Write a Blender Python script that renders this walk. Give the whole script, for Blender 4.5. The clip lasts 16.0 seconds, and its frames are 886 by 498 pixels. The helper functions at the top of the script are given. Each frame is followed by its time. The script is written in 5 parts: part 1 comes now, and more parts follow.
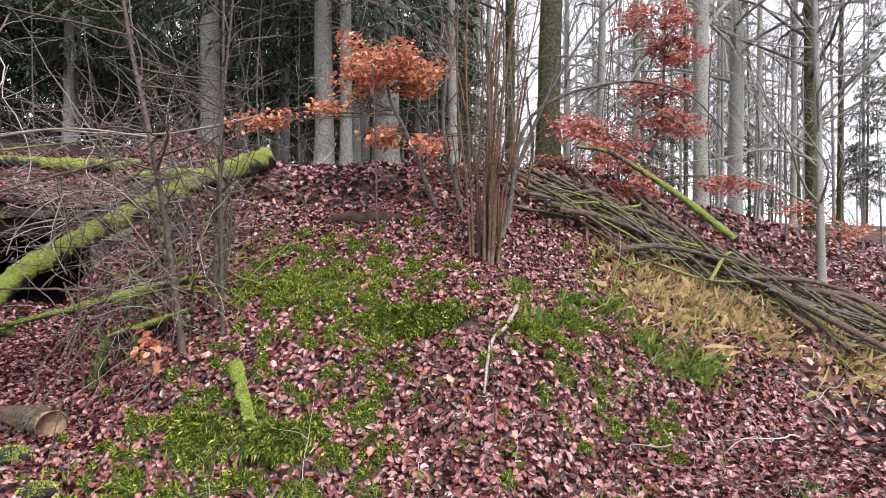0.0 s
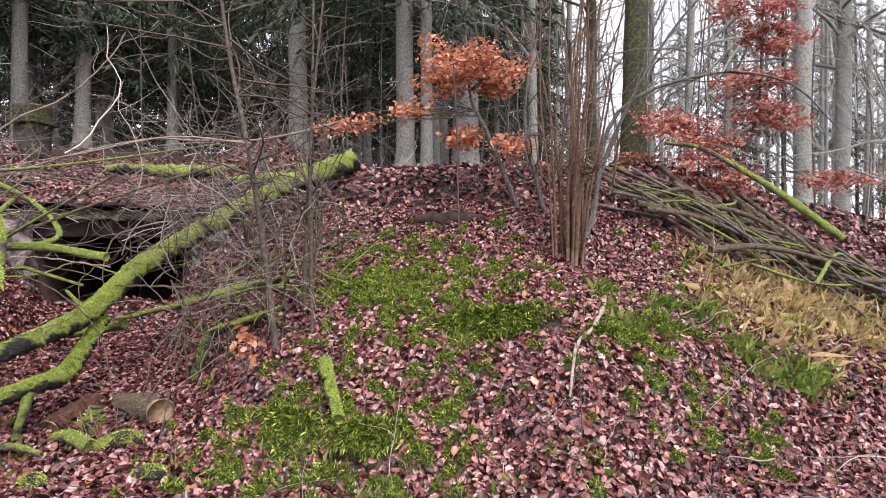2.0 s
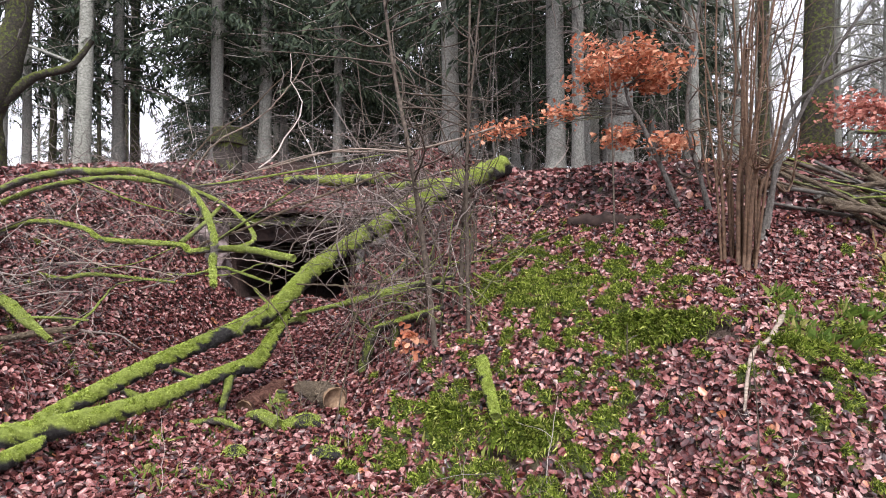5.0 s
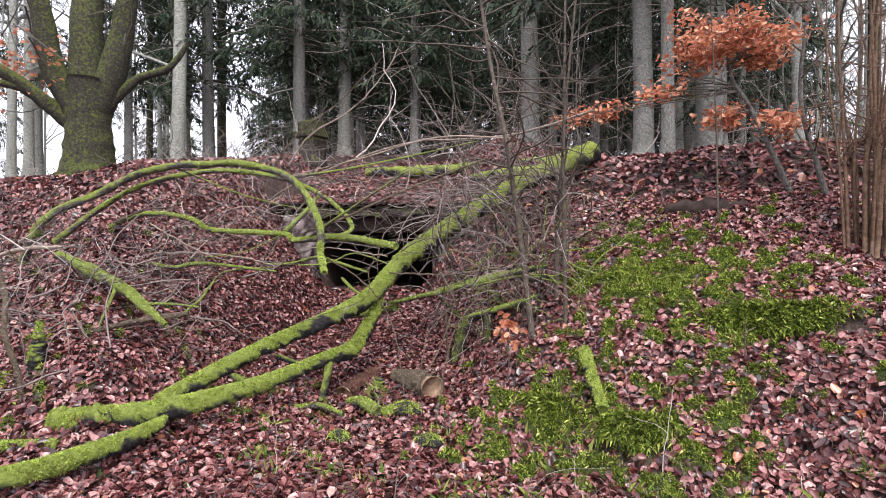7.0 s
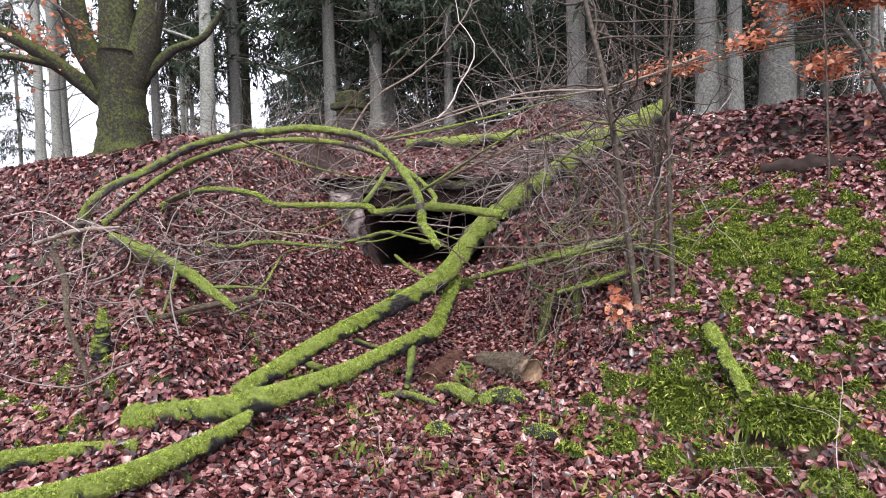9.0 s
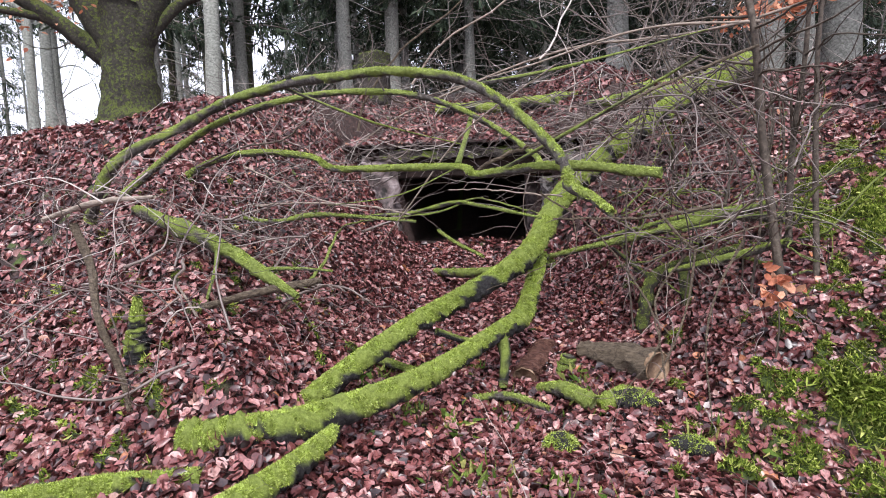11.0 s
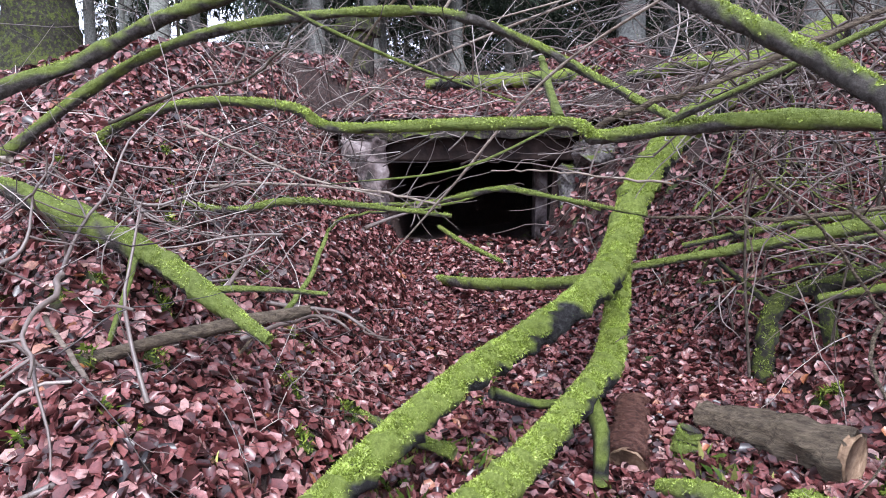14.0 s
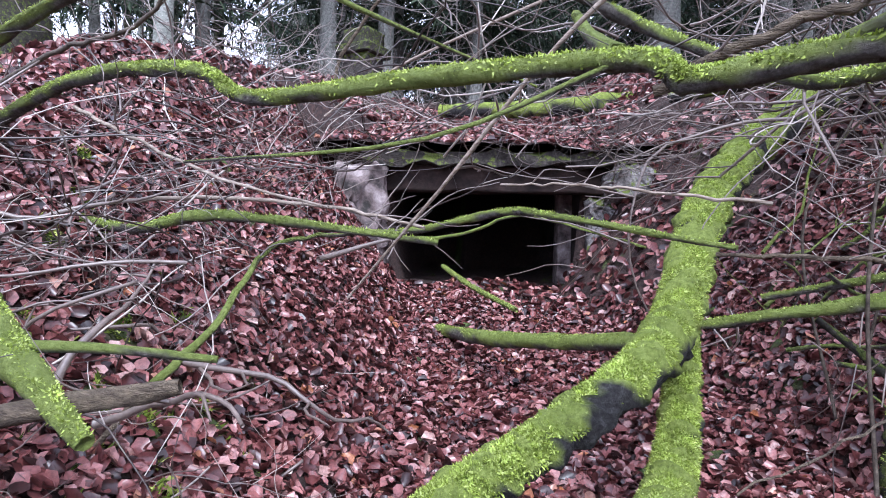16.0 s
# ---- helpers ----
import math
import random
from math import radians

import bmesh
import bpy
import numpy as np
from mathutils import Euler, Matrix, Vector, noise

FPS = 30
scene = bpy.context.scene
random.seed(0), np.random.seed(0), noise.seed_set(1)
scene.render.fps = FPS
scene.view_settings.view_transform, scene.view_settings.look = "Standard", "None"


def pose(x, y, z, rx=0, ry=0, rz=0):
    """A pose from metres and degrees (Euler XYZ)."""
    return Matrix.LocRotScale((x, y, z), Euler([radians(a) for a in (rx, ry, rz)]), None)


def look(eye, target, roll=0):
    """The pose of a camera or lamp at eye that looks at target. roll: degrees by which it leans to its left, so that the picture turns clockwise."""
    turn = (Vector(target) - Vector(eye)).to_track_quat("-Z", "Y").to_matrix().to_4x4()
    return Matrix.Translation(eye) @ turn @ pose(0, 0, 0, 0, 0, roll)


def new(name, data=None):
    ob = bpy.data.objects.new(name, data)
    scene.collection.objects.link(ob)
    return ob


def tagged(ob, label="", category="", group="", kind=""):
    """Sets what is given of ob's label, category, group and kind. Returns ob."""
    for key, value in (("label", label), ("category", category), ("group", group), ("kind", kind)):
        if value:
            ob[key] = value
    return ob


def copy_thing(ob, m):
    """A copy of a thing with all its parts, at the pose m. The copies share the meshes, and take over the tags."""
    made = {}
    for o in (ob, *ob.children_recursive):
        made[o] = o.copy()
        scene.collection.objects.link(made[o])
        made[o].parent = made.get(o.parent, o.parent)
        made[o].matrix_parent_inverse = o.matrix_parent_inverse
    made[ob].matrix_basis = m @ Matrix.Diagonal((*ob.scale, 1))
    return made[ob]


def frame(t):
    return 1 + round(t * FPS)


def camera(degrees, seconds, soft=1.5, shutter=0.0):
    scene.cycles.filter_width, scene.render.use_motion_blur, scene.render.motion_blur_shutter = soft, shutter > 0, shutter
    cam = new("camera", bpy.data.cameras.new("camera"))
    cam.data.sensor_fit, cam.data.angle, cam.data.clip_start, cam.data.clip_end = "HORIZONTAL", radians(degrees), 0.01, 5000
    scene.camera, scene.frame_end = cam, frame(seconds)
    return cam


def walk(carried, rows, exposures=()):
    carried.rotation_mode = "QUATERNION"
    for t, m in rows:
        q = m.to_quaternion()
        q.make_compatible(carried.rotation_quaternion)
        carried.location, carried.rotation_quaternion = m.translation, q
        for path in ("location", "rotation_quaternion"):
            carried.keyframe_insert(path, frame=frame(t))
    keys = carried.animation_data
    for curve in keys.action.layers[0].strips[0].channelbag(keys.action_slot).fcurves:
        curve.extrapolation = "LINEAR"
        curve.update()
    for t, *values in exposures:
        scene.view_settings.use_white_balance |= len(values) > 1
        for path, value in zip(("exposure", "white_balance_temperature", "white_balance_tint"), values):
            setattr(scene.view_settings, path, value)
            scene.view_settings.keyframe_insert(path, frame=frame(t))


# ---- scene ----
cam = camera(75.2, 16.0, soft=1.0)
METRES, EYE, TILT, LEAN, TURN = 5.0, 1.55, 0.0, 0.0, 0.0
ROWS = [
    (0.0, 0.0, 0.0, 0.0, -0.0, 0.11, -0.01),
    (0.5, -0.0034, 0.0013, -0.0002, 1.88, 0.15, -0.02),
    (1.0, -0.0074, 0.0025, -0.0003, 3.81, 0.16, -0.06),
    (1.5, -0.009, 0.0024, -0.0006, 5.74, 0.17, -0.08),
    (2.0, -0.0106, 0.0013, -0.0008, 7.65, 0.18, -0.08),
    (2.5, -0.0133, -0.0012, -0.0004, 9.75, 0.2, -0.13),
    (3.0, -0.0162, -0.0049, -0.001, 12.11, 0.3, -0.14),
    (3.5, -0.0178, -0.0103, -0.0005, 14.72, 0.38, -0.15),
    (4.0, -0.0193, -0.0137, -0.0013, 17.27, 0.51, -0.11),
    (6.5, -0.0467, -0.0177, -0.007, 27.75, -0.06, -0.16),
    (7.0, -0.0745, -0.0223, -0.0097, 28.9, -0.29, 0.1),
    (7.5, -0.1055, -0.0115, -0.012, 29.74, -0.72, 0.79),
    (8.0, -0.1473, 0.0087, -0.0155, 30.21, -1.31, 1.13),
    (8.5, -0.1891, 0.0124, -0.016, 30.61, -1.87, 1.27),
    (9.0, -0.2343, 0.0059, -0.0183, 30.42, -2.58, 1.69),
    (9.5, -0.2853, 0.0242, -0.0273, 30.46, -3.43, 1.81),
    (10.0, -0.3348, 0.0437, -0.0264, 30.45, -4.07, 2.0),
    (12.5, -0.5914, 0.1563, -0.0335, 27.33, -5.69, 1.92),
    (13.0, -0.6218, 0.2055, -0.0349, 26.59, -5.89, 1.61),
    (13.5, -0.646, 0.25, -0.0327, 26.11, -6.02, 1.15),
    (14.0, -0.676, 0.2939, -0.0358, 25.73, -5.67, 0.5),
    (14.5, -0.6905, 0.3406, -0.0447, 25.19, -5.26, -0.13),
    (15.0, -0.7017, 0.3941, -0.0435, 25.85, -4.45, -0.47),
    (15.5, -0.7217, 0.4373, -0.0539, 26.74, -2.63, -0.96),
    (16.0, -0.7359, 0.4762, -0.0556, 27.69, -1.27, -1.05),
]
walk(cam, [(t, pose(0, 0, EYE, TILT, LEAN, TURN) @ pose(METRES * x, METRES * y, METRES * z, 90 + pitch, roll, yaw)) for t, x, y, z, yaw, pitch, roll in ROWS],
     exposures=[(0, 1.28, 6500, 10), (10, 1.25, 6200, 10), (13, 1.33, 5850, 9), (16, 1.62, 5350, 11)])

# ---- world and light: overcast winter day ----
world = bpy.data.worlds.new("overcast_sky")
scene.world = world
world.use_nodes = True
wn, wl = world.node_tree.nodes, world.node_tree.links
sky = wn.new("ShaderNodeTexSky")
sky.sky_type, sky.sun_disc = "NISHITA", False
sky.sun_elevation, sky.sun_rotation = radians(55), radians(146)
sky.air_density, sky.dust_density = 1.0, 6.0
cloud = wn.new("ShaderNodeMix")
cloud.data_type = "RGBA"
cloud.inputs[0].default_value = 0.85
cloud.inputs[7].default_value = (9.0, 8.9, 10.2, 1)
wl.new(sky.outputs[0], cloud.inputs[6])
wl.new(cloud.outputs[2], wn["Background"].inputs[0])
wn["Background"].inputs[1].default_value = 0.12
sun = new("sun", bpy.data.lights.new("sun", "SUN"))
sun.data.energy, sun.data.angle, sun.data.color = 1.6, radians(16), (1, 0.96, 0.92)
sun.matrix_world = look((0, 0, 30), (-8, 12, 9))


# ---- materials ----
def material(name, rough=0.7, spec=0.5):
    m = bpy.data.materials.new(name)
    m.use_nodes = True
    n = m.node_tree.nodes["Principled BSDF"]
    n.inputs["Roughness"].default_value = rough
    n.inputs["Specular IOR Level"].default_value = spec
    return m, m.node_tree.nodes, m.node_tree.links, n


def noise_node(nodes, links, scale, detail=4, rough=0.6, stretch=None):
    co = nodes.new("ShaderNodeTexCoord")
    n = nodes.new("ShaderNodeTexNoise")
    n.inputs["Scale"].default_value, n.inputs["Detail"].default_value, n.inputs["Roughness"].default_value = scale, detail, rough
    if stretch:
        mp = nodes.new("ShaderNodeMapping")
        mp.inputs["Scale"].default_value = stretch
        links.new(co.outputs["Object"], mp.inputs[0])
        links.new(mp.outputs[0], n.inputs[0])
    else:
        links.new(co.outputs["Object"], n.inputs[0])
    return n.outputs["Fac"]


def ramp(nodes, links, fac, stops):
    r = nodes.new("ShaderNodeValToRGB")
    while len(r.color_ramp.elements) < len(stops):
        r.color_ramp.elements.new(0.5)
    for e, (p, c) in zip(r.color_ramp.elements, stops):
        e.position, e.color = p, (*c, 1)
    links.new(fac, r.inputs[0])
    return r.outputs[0]


def mix(nodes, links, fac, a, b):
    m = nodes.new("ShaderNodeMix")
    m.data_type = "RGBA"
    links.new(fac, m.inputs[0])
    links.new(a, m.inputs[6])
    links.new(b, m.inputs[7])
    return m.outputs[2]


def bump(nodes, links, fac, bsdf, strength, dist):
    b = nodes.new("ShaderNodeBump")
    b.inputs["Strength"].default_value, b.inputs["Distance"].default_value = strength, dist
    links.new(fac, b.inputs["Height"])
    links.new(b.outputs[0], bsdf.inputs["Normal"])


def step(nodes, links, fac, lo, hi):
    r = nodes.new("ShaderNodeMapRange")
    r.inputs[1].default_value, r.inputs[2].default_value = lo, hi
    links.new(fac, r.inputs[0])
    return r.outputs[0]


def plain_noise(name, stops, scale, rough=0.8, spec=0.4, relief=0.4, dist=0.01, stretch=None):
    m, n, l, b = material(name, rough, spec)
    f = noise_node(n, l, scale, 6, 0.65, stretch)
    l.new(ramp(n, l, f, stops), b.inputs["Base Color"])
    g = noise_node(n, l, scale * 4, 4, 0.6, stretch)
    bump(n, l, g, b, relief, dist)
    return m


def island_material(name, stops, rough, spec, both=0.0, clump=60, low=0.7, high=1.25):
    """Colour varies from piece to piece of a joined mesh."""
    m, n, l, b = material(name, rough, spec)
    g = n.new("ShaderNodeNewGeometry")
    base = ramp(n, l, g.outputs["Random Per Island"], stops)
    f = noise_node(n, l, clump, 5, 0.7)
    k = n.new("ShaderNodeHueSaturation")
    v = step(n, l, f, 0.3, 0.7)
    r = n.new("ShaderNodeMapRange")
    r.inputs[3].default_value, r.inputs[4].default_value = low, high
    l.new(v, r.inputs[0])
    l.new(r.outputs[0], k.inputs["Value"])
    l.new(base, k.inputs["Color"])
    l.new(k.outputs[0], b.inputs["Base Color"])
    if both:
        t = n.new("ShaderNodeBsdfTranslucent")
        l.new(k.outputs[0], t.inputs[0])
        s = n.new("ShaderNodeMixShader")
        s.inputs[0].default_value = both
        l.new(b.outputs[0], s.inputs[1])
        l.new(t.outputs[0], s.inputs[2])
        l.new(s.outputs[0], n["Material Output"].inputs[0])
    return m


def mossy_bark(name, bark, moss, amount, scale=9.0):
    """Bark with moss on its upper side, in patches."""
    m, n, l, b = material(name, 0.85, 0.3)
    geo = n.new("ShaderNodeNewGeometry")
    sep = n.new("ShaderNodeSeparateXYZ")
    l.new(geo.outputs["Normal"], sep.inputs[0])
    patch = noise_node(n, l, scale, 5, 0.65)
    add = n.new("ShaderNodeMath")
    add.operation = "MULTIPLY_ADD"
    add.inputs[1].default_value = 0.22
    l.new(sep.outputs["Z"], add.inputs[0])
    l.new(patch, add.inputs[2])
    mask = step(n, l, add.outputs[0], 0.62 - amount, 0.70 - amount)
    fine = noise_node(n, l, 90, 5, 0.7)
    wood = ramp(n, l, noise_node(n, l, 28, 5, 0.7), bark)
    green = ramp(n, l, fine, moss)
    l.new(mix(n, l, mask, wood, green), b.inputs["Base Color"])
    bump(n, l, noise_node(n, l, 110, 6, 0.75), b, 0.9, 0.02)
    return m


def coated_bark(name, bark, moss):
    """Bark whose moss follows the mesh's own cover attribute."""
    m, n, l, b = material(name, 0.8, 0.35)
    at = n.new("ShaderNodeAttribute")
    at.attribute_name = "cover"
    sp = n.new("ShaderNodeSeparateColor")
    l.new(at.outputs["Color"], sp.inputs[0])
    wood = ramp(n, l, noise_node(n, l, 34, 6, 0.75), bark)
    green_ = ramp(n, l, noise_node(n, l, 38, 8, 0.8), moss)
    l.new(mix(n, l, sp.outputs[0], wood, green_), b.inputs["Base Color"])
    bump(n, l, noise_node(n, l, 45, 9, 0.8), b, 1.0, 0.06)
    return m


MOSS = [(0.3, (0.10, 0.13, 0.018)), (0.5, (0.28, 0.35, 0.06)), (0.7, (0.46, 0.53, 0.13))]
DULL_MOSS = [(0.25, (0.05, 0.07, 0.012)), (0.5, (0.13, 0.16, 0.03)), (0.75, (0.24, 0.27, 0.07))]
BARK = [(0.35, (0.010, 0.009, 0.009)), (0.55, (0.04, 0.036, 0.035)), (0.75, (0.14, 0.135, 0.135))]
# Leaf tones; palest pinks hold wet sky sheen, the darkest hold shade between leaves.
LEAVES = [(0.0, (0.016, 0.006, 0.006)), (0.25, (0.062, 0.017, 0.016)), (0.5, (0.15, 0.045, 0.042)), (0.75, (0.26, 0.098, 0.09)),
          (0.91, (0.36, 0.18, 0.165)), (0.97, (0.40, 0.25, 0.22)), (1.0, (0.36, 0.13, 0.05))]
mat_leaf = island_material("dead_leaves", LEAVES, 0.34, 0.6, 0.08, 70, 0.5, 1.45)
mat_beech = island_material("copper_leaves", [(0, (0.34, 0.10, 0.055)), (0.5, (0.52, 0.20, 0.11)), (1, (0.68, 0.38, 0.24))], 0.6, 0.3, 0.35)
mat_red = island_material("russet_leaves", [(0, (0.26, 0.075, 0.06)), (0.5, (0.42, 0.15, 0.12)), (1, (0.58, 0.29, 0.22))], 0.6, 0.3, 0.35)
mat_mossblade = island_material("moss_tips", [(0, (0.025, 0.038, 0.006)), (0.45, (0.10, 0.14, 0.016)), (0.8, (0.23, 0.285, 0.042)), (1, (0.48, 0.50, 0.15))], 0.8, 0.2, 0.3, 11, 0.5, 1.7)
mat_logblade = island_material("log_moss_tips", [(0, (0.15, 0.19, 0.022)), (0.35, (0.28, 0.35, 0.06)), (0.75, (0.42, 0.50, 0.12)), (1, (0.52, 0.58, 0.20))], 0.8, 0.2, 0.3, 20, 0.55, 1.6)
mat_straw = island_material("dry_grass", [(0, (0.24, 0.16, 0.07)), (0.6, (0.52, 0.38, 0.19)), (1, (0.30, 0.30, 0.08))], 0.7, 0.3, 0.3)
mat_grass = island_material("winter_grass", [(0, (0.06, 0.11, 0.015)), (0.6, (0.16, 0.24, 0.04)), (1, (0.34, 0.30, 0.10))], 0.7, 0.3, 0.3)
# Twig tones; the palest stop also carries highlights of wet bark.
mat_twig = island_material("twig_bark", [(0, (0.025, 0.016, 0.013)), (0.38, (0.065, 0.046, 0.039)), (0.7, (0.20, 0.155, 0.133)), (1, (0.48, 0.42, 0.37))], 0.42, 0.65)
mat_needle = island_material("needles", [(0, (0.014, 0.024, 0.016)), (0.6, (0.04, 0.06, 0.035)), (1, (0.075, 0.10, 0.055))], 0.7, 0.3, 0.15)
mat_log = coated_bark("mossy_log", BARK, MOSS)
mat_limb = coated_bark("mossy_limb", [(0.32, (0.03, 0.024, 0.02)), (0.52, (0.115, 0.097, 0.083)), (0.75, (0.28, 0.25, 0.22))], [(0.3, (0.11, 0.14, 0.022)), (0.5, (0.25, 0.31, 0.06)), (0.72, (0.40, 0.46, 0.13))])
mat_stem = plain_noise("dark_stem", [(0.3, (0.028, 0.021, 0.016)), (0.55, (0.085, 0.066, 0.05)), (0.75, (0.17, 0.14, 0.105))], 30, 0.7, 0.3)
mat_hazel = plain_noise("hazel_stem", [(0.3, (0.04, 0.022, 0.013)), (0.55, (0.12, 0.07, 0.042)), (0.75, (0.24, 0.165, 0.11))], 24, 0.65, 0.3)
mat_red_rot = plain_noise("red_rotten_wood", [(0.3, (0.045, 0.018, 0.014)), (0.5, (0.16, 0.07, 0.05)), (0.72, (0.32, 0.17, 0.12))], 15, 0.85, 0.3, 1.0, 0.04, (1, 3, 4))
mat_cut = plain_noise("cut_wood", [(0.3, (0.10, 0.06, 0.035)), (0.55, (0.24, 0.155, 0.095)), (0.8, (0.40, 0.30, 0.20))], 22, 0.8, 0.3, 0.7, 0.01)
mat_pale = plain_noise("pale_broken_wood", [(0.3, (0.13, 0.095, 0.07)), (0.7, (0.40, 0.33, 0.27))], 16, 0.7, 0.3, 0.6, 0.01, (1, 1, 5))
mat_rot = plain_noise("weathered_wood", [(0.3, (0.065, 0.045, 0.032)), (0.5, (0.19, 0.145, 0.10)), (0.75, (0.38, 0.295, 0.20))], 14, 0.85, 0.3, 1.0, 0.05, (1, 3.5, 6))
# Grey lichened bark; its paleness also stands in for haze on far trunks.
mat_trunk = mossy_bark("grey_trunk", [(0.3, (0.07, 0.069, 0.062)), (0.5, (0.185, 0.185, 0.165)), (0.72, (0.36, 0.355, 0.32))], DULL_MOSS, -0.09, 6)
# Light grey-green bark, paled further so the colour carries woodland haze.
mat_pale_haze_trunk = mossy_bark("pale_haze_trunk", [(0.3, (0.10, 0.105, 0.09)), (0.5, (0.27, 0.275, 0.24)), (0.72, (0.48, 0.48, 0.43))], DULL_MOSS, -0.10, 6)
mat_dark_trunk = mossy_bark("dark_trunk", [(0.3, (0.045, 0.04, 0.036)), (0.55, (0.13, 0.118, 0.105)), (0.8, (0.25, 0.235, 0.21))], DULL_MOSS, -0.10, 3)
mat_oak = mossy_bark("mossy_trunk", [(0.3, (0.010, 0.009, 0.008)), (0.55, (0.04, 0.035, 0.026)), (0.8, (0.11, 0.10, 0.07))], [(0.25, (0.022, 0.030, 0.006)), (0.5, (0.07, 0.085, 0.016)), (0.75, (0.17, 0.19, 0.045))], 0.11, 24)
mat_concrete = mossy_bark("weathered_concrete", [(0.32, (0.05, 0.045, 0.042)), (0.5, (0.19, 0.17, 0.16)), (0.7, (0.38, 0.35, 0.34))], DULL_MOSS, 0.02, 9)
mat_slab = mossy_bark("dark_concrete", [(0.3, (0.018, 0.015, 0.013)), (0.5, (0.05, 0.042, 0.036)), (0.75, (0.12, 0.10, 0.09))], DULL_MOSS, 0.06, 9)
mat_plaster = plain_noise("stained_render", [(0.35, (0.03, 0.026, 0.024)), (0.5, (0.17, 0.13, 0.125)), (0.68, (0.40, 0.34, 0.33))], 5, 0.85, 0.3, 0.6, 0.02)
mat_brick = plain_noise("dark_brick", [(0.3, (0.012, 0.009, 0.008)), (0.6, (0.04, 0.026, 0.022)), (0.8, (0.08, 0.055, 0.045))], 6, 0.9, 0.2, 0.6, 0.01)
# Inner walls coloured near black: the chamber's shade is put into the material.
mat_shaded_inside = plain_noise("shaded_inner_wall", [(0.3, (0.015, 0.014, 0.013)), (0.7, (0.05, 0.045, 0.042))], 3, 0.95, 0.1)

# forest soil, with moss, straw and bare earth where the ground carries them
mat_soil, sn, sl, sb = material("forest_soil", 0.75, 0.45)
spot = noise_node(sn, sl, 30, 6, 0.7)
soil = ramp(sn, sl, spot, [(0.3, (0.016, 0.010, 0.008)), (0.5, (0.045, 0.024, 0.02)), (0.7, (0.11, 0.058, 0.048))])
green = ramp(sn, sl, noise_node(sn, sl, 55, 5, 0.7), [(0.3, (0.022, 0.035, 0.006)), (0.55, (0.07, 0.11, 0.012)), (0.8, (0.15, 0.20, 0.03))])
earth = ramp(sn, sl, noise_node(sn, sl, 18, 6, 0.7), [(0.3, (0.09, 0.06, 0.045)), (0.6, (0.20, 0.145, 0.11)), (0.8, (0.30, 0.24, 0.19))])
attr = sn.new("ShaderNodeAttribute")
attr.attribute_name = "cover"
split = sn.new("ShaderNodeSeparateColor")
sl.new(attr.outputs["Color"], split.inputs[0])
sl.new(mix(sn, sl, split.outputs[1], mix(sn, sl, split.outputs[0], soil, green), earth), sb.inputs["Base Color"])
bump(sn, sl, noise_node(sn, sl, 45, 8, 0.75), sb, 1.0, 0.04)

# ---- shape of the ground ----
AX, AY = -3.6, 3.0              # mouth of the trench
DX, DY = -0.44, 0.898           # its direction, towards the bunker
rng = np.random.default_rng(7)
WAVES = [(f, rng.uniform(0, 6.28), rng.uniform(0, 6.28), rng.uniform(0, 6.28)) for f in (0.7, 1.1, 1.7, 2.6, 3.7, 5.3, 7.9, 11.0) for _ in range(3)]


def rough_field(x, y, lo, hi):
    """Smooth uneven field of about -1 to 1, from waves between the two frequencies."""
    z = 0
    total = 0
    for f, a, p, q in WAVES:
        if lo <= f <= hi:
            ca, sa = np.cos(a), np.sin(a)
            z = z + np.sin(f * 2 * (x * ca + y * sa) + p + 1.3 * np.sin(f * (y * ca - x * sa) + q)) / f ** 0.5
            total += 1 / f ** 0.5
    return z / total * 1.8


def smooth(v, a, b):
    t = np.clip((v - a) / (b - a), 0, 1)
    return t * t * (3 - 2 * t)


def along(x, y):
    return (x - AX) * DX + (y - AY) * DY, (x - AX) * DY - (y - AY) * DX


def bank(x, y):
    foot = 3.62 + 0.45 * np.maximum(0, x - 0.4) + 0.12 * rough_field(x, y * 0, 0.7, 1.7)
    d = y - foot
    right = np.interp(d, [-60, 0, 0.3, 0.7, 1.05, 1.45, 1.6, 2.5, 3.1, 3.5, 4.7, 6, 8.5, 13, 20, 80], [-0.1, -0.07, 0.12, 0.42, 0.70, 0.84, 0.98, 1.32, 1.72, 1.98, 2.75, 2.85, 3.2, 4.0, 4.4, 4.8])
    right = right * (1 - 0.34 * smooth(x, 1.8, 8))
    left = np.interp(y - 1.5, [-60, 0, 0.6, 1.2, 2, 3.3, 5, 6, 11, 30], [-0.1, 0, 0.28, 0.78, 1.55, 2.55, 2.9, 3.1, 4.0, 4.6])
    h = left + (right - left) * smooth(x, -5.2, -3.6)
    s, w = along(x, y)
    cap = 2.18 + 0.28 * np.maximum(0, s - 5.2) + 0.62 * np.maximum(0, np.abs(w) - 1.0) + 3 * np.maximum(0, 3.6 - s)
    return np.minimum(h, cap)


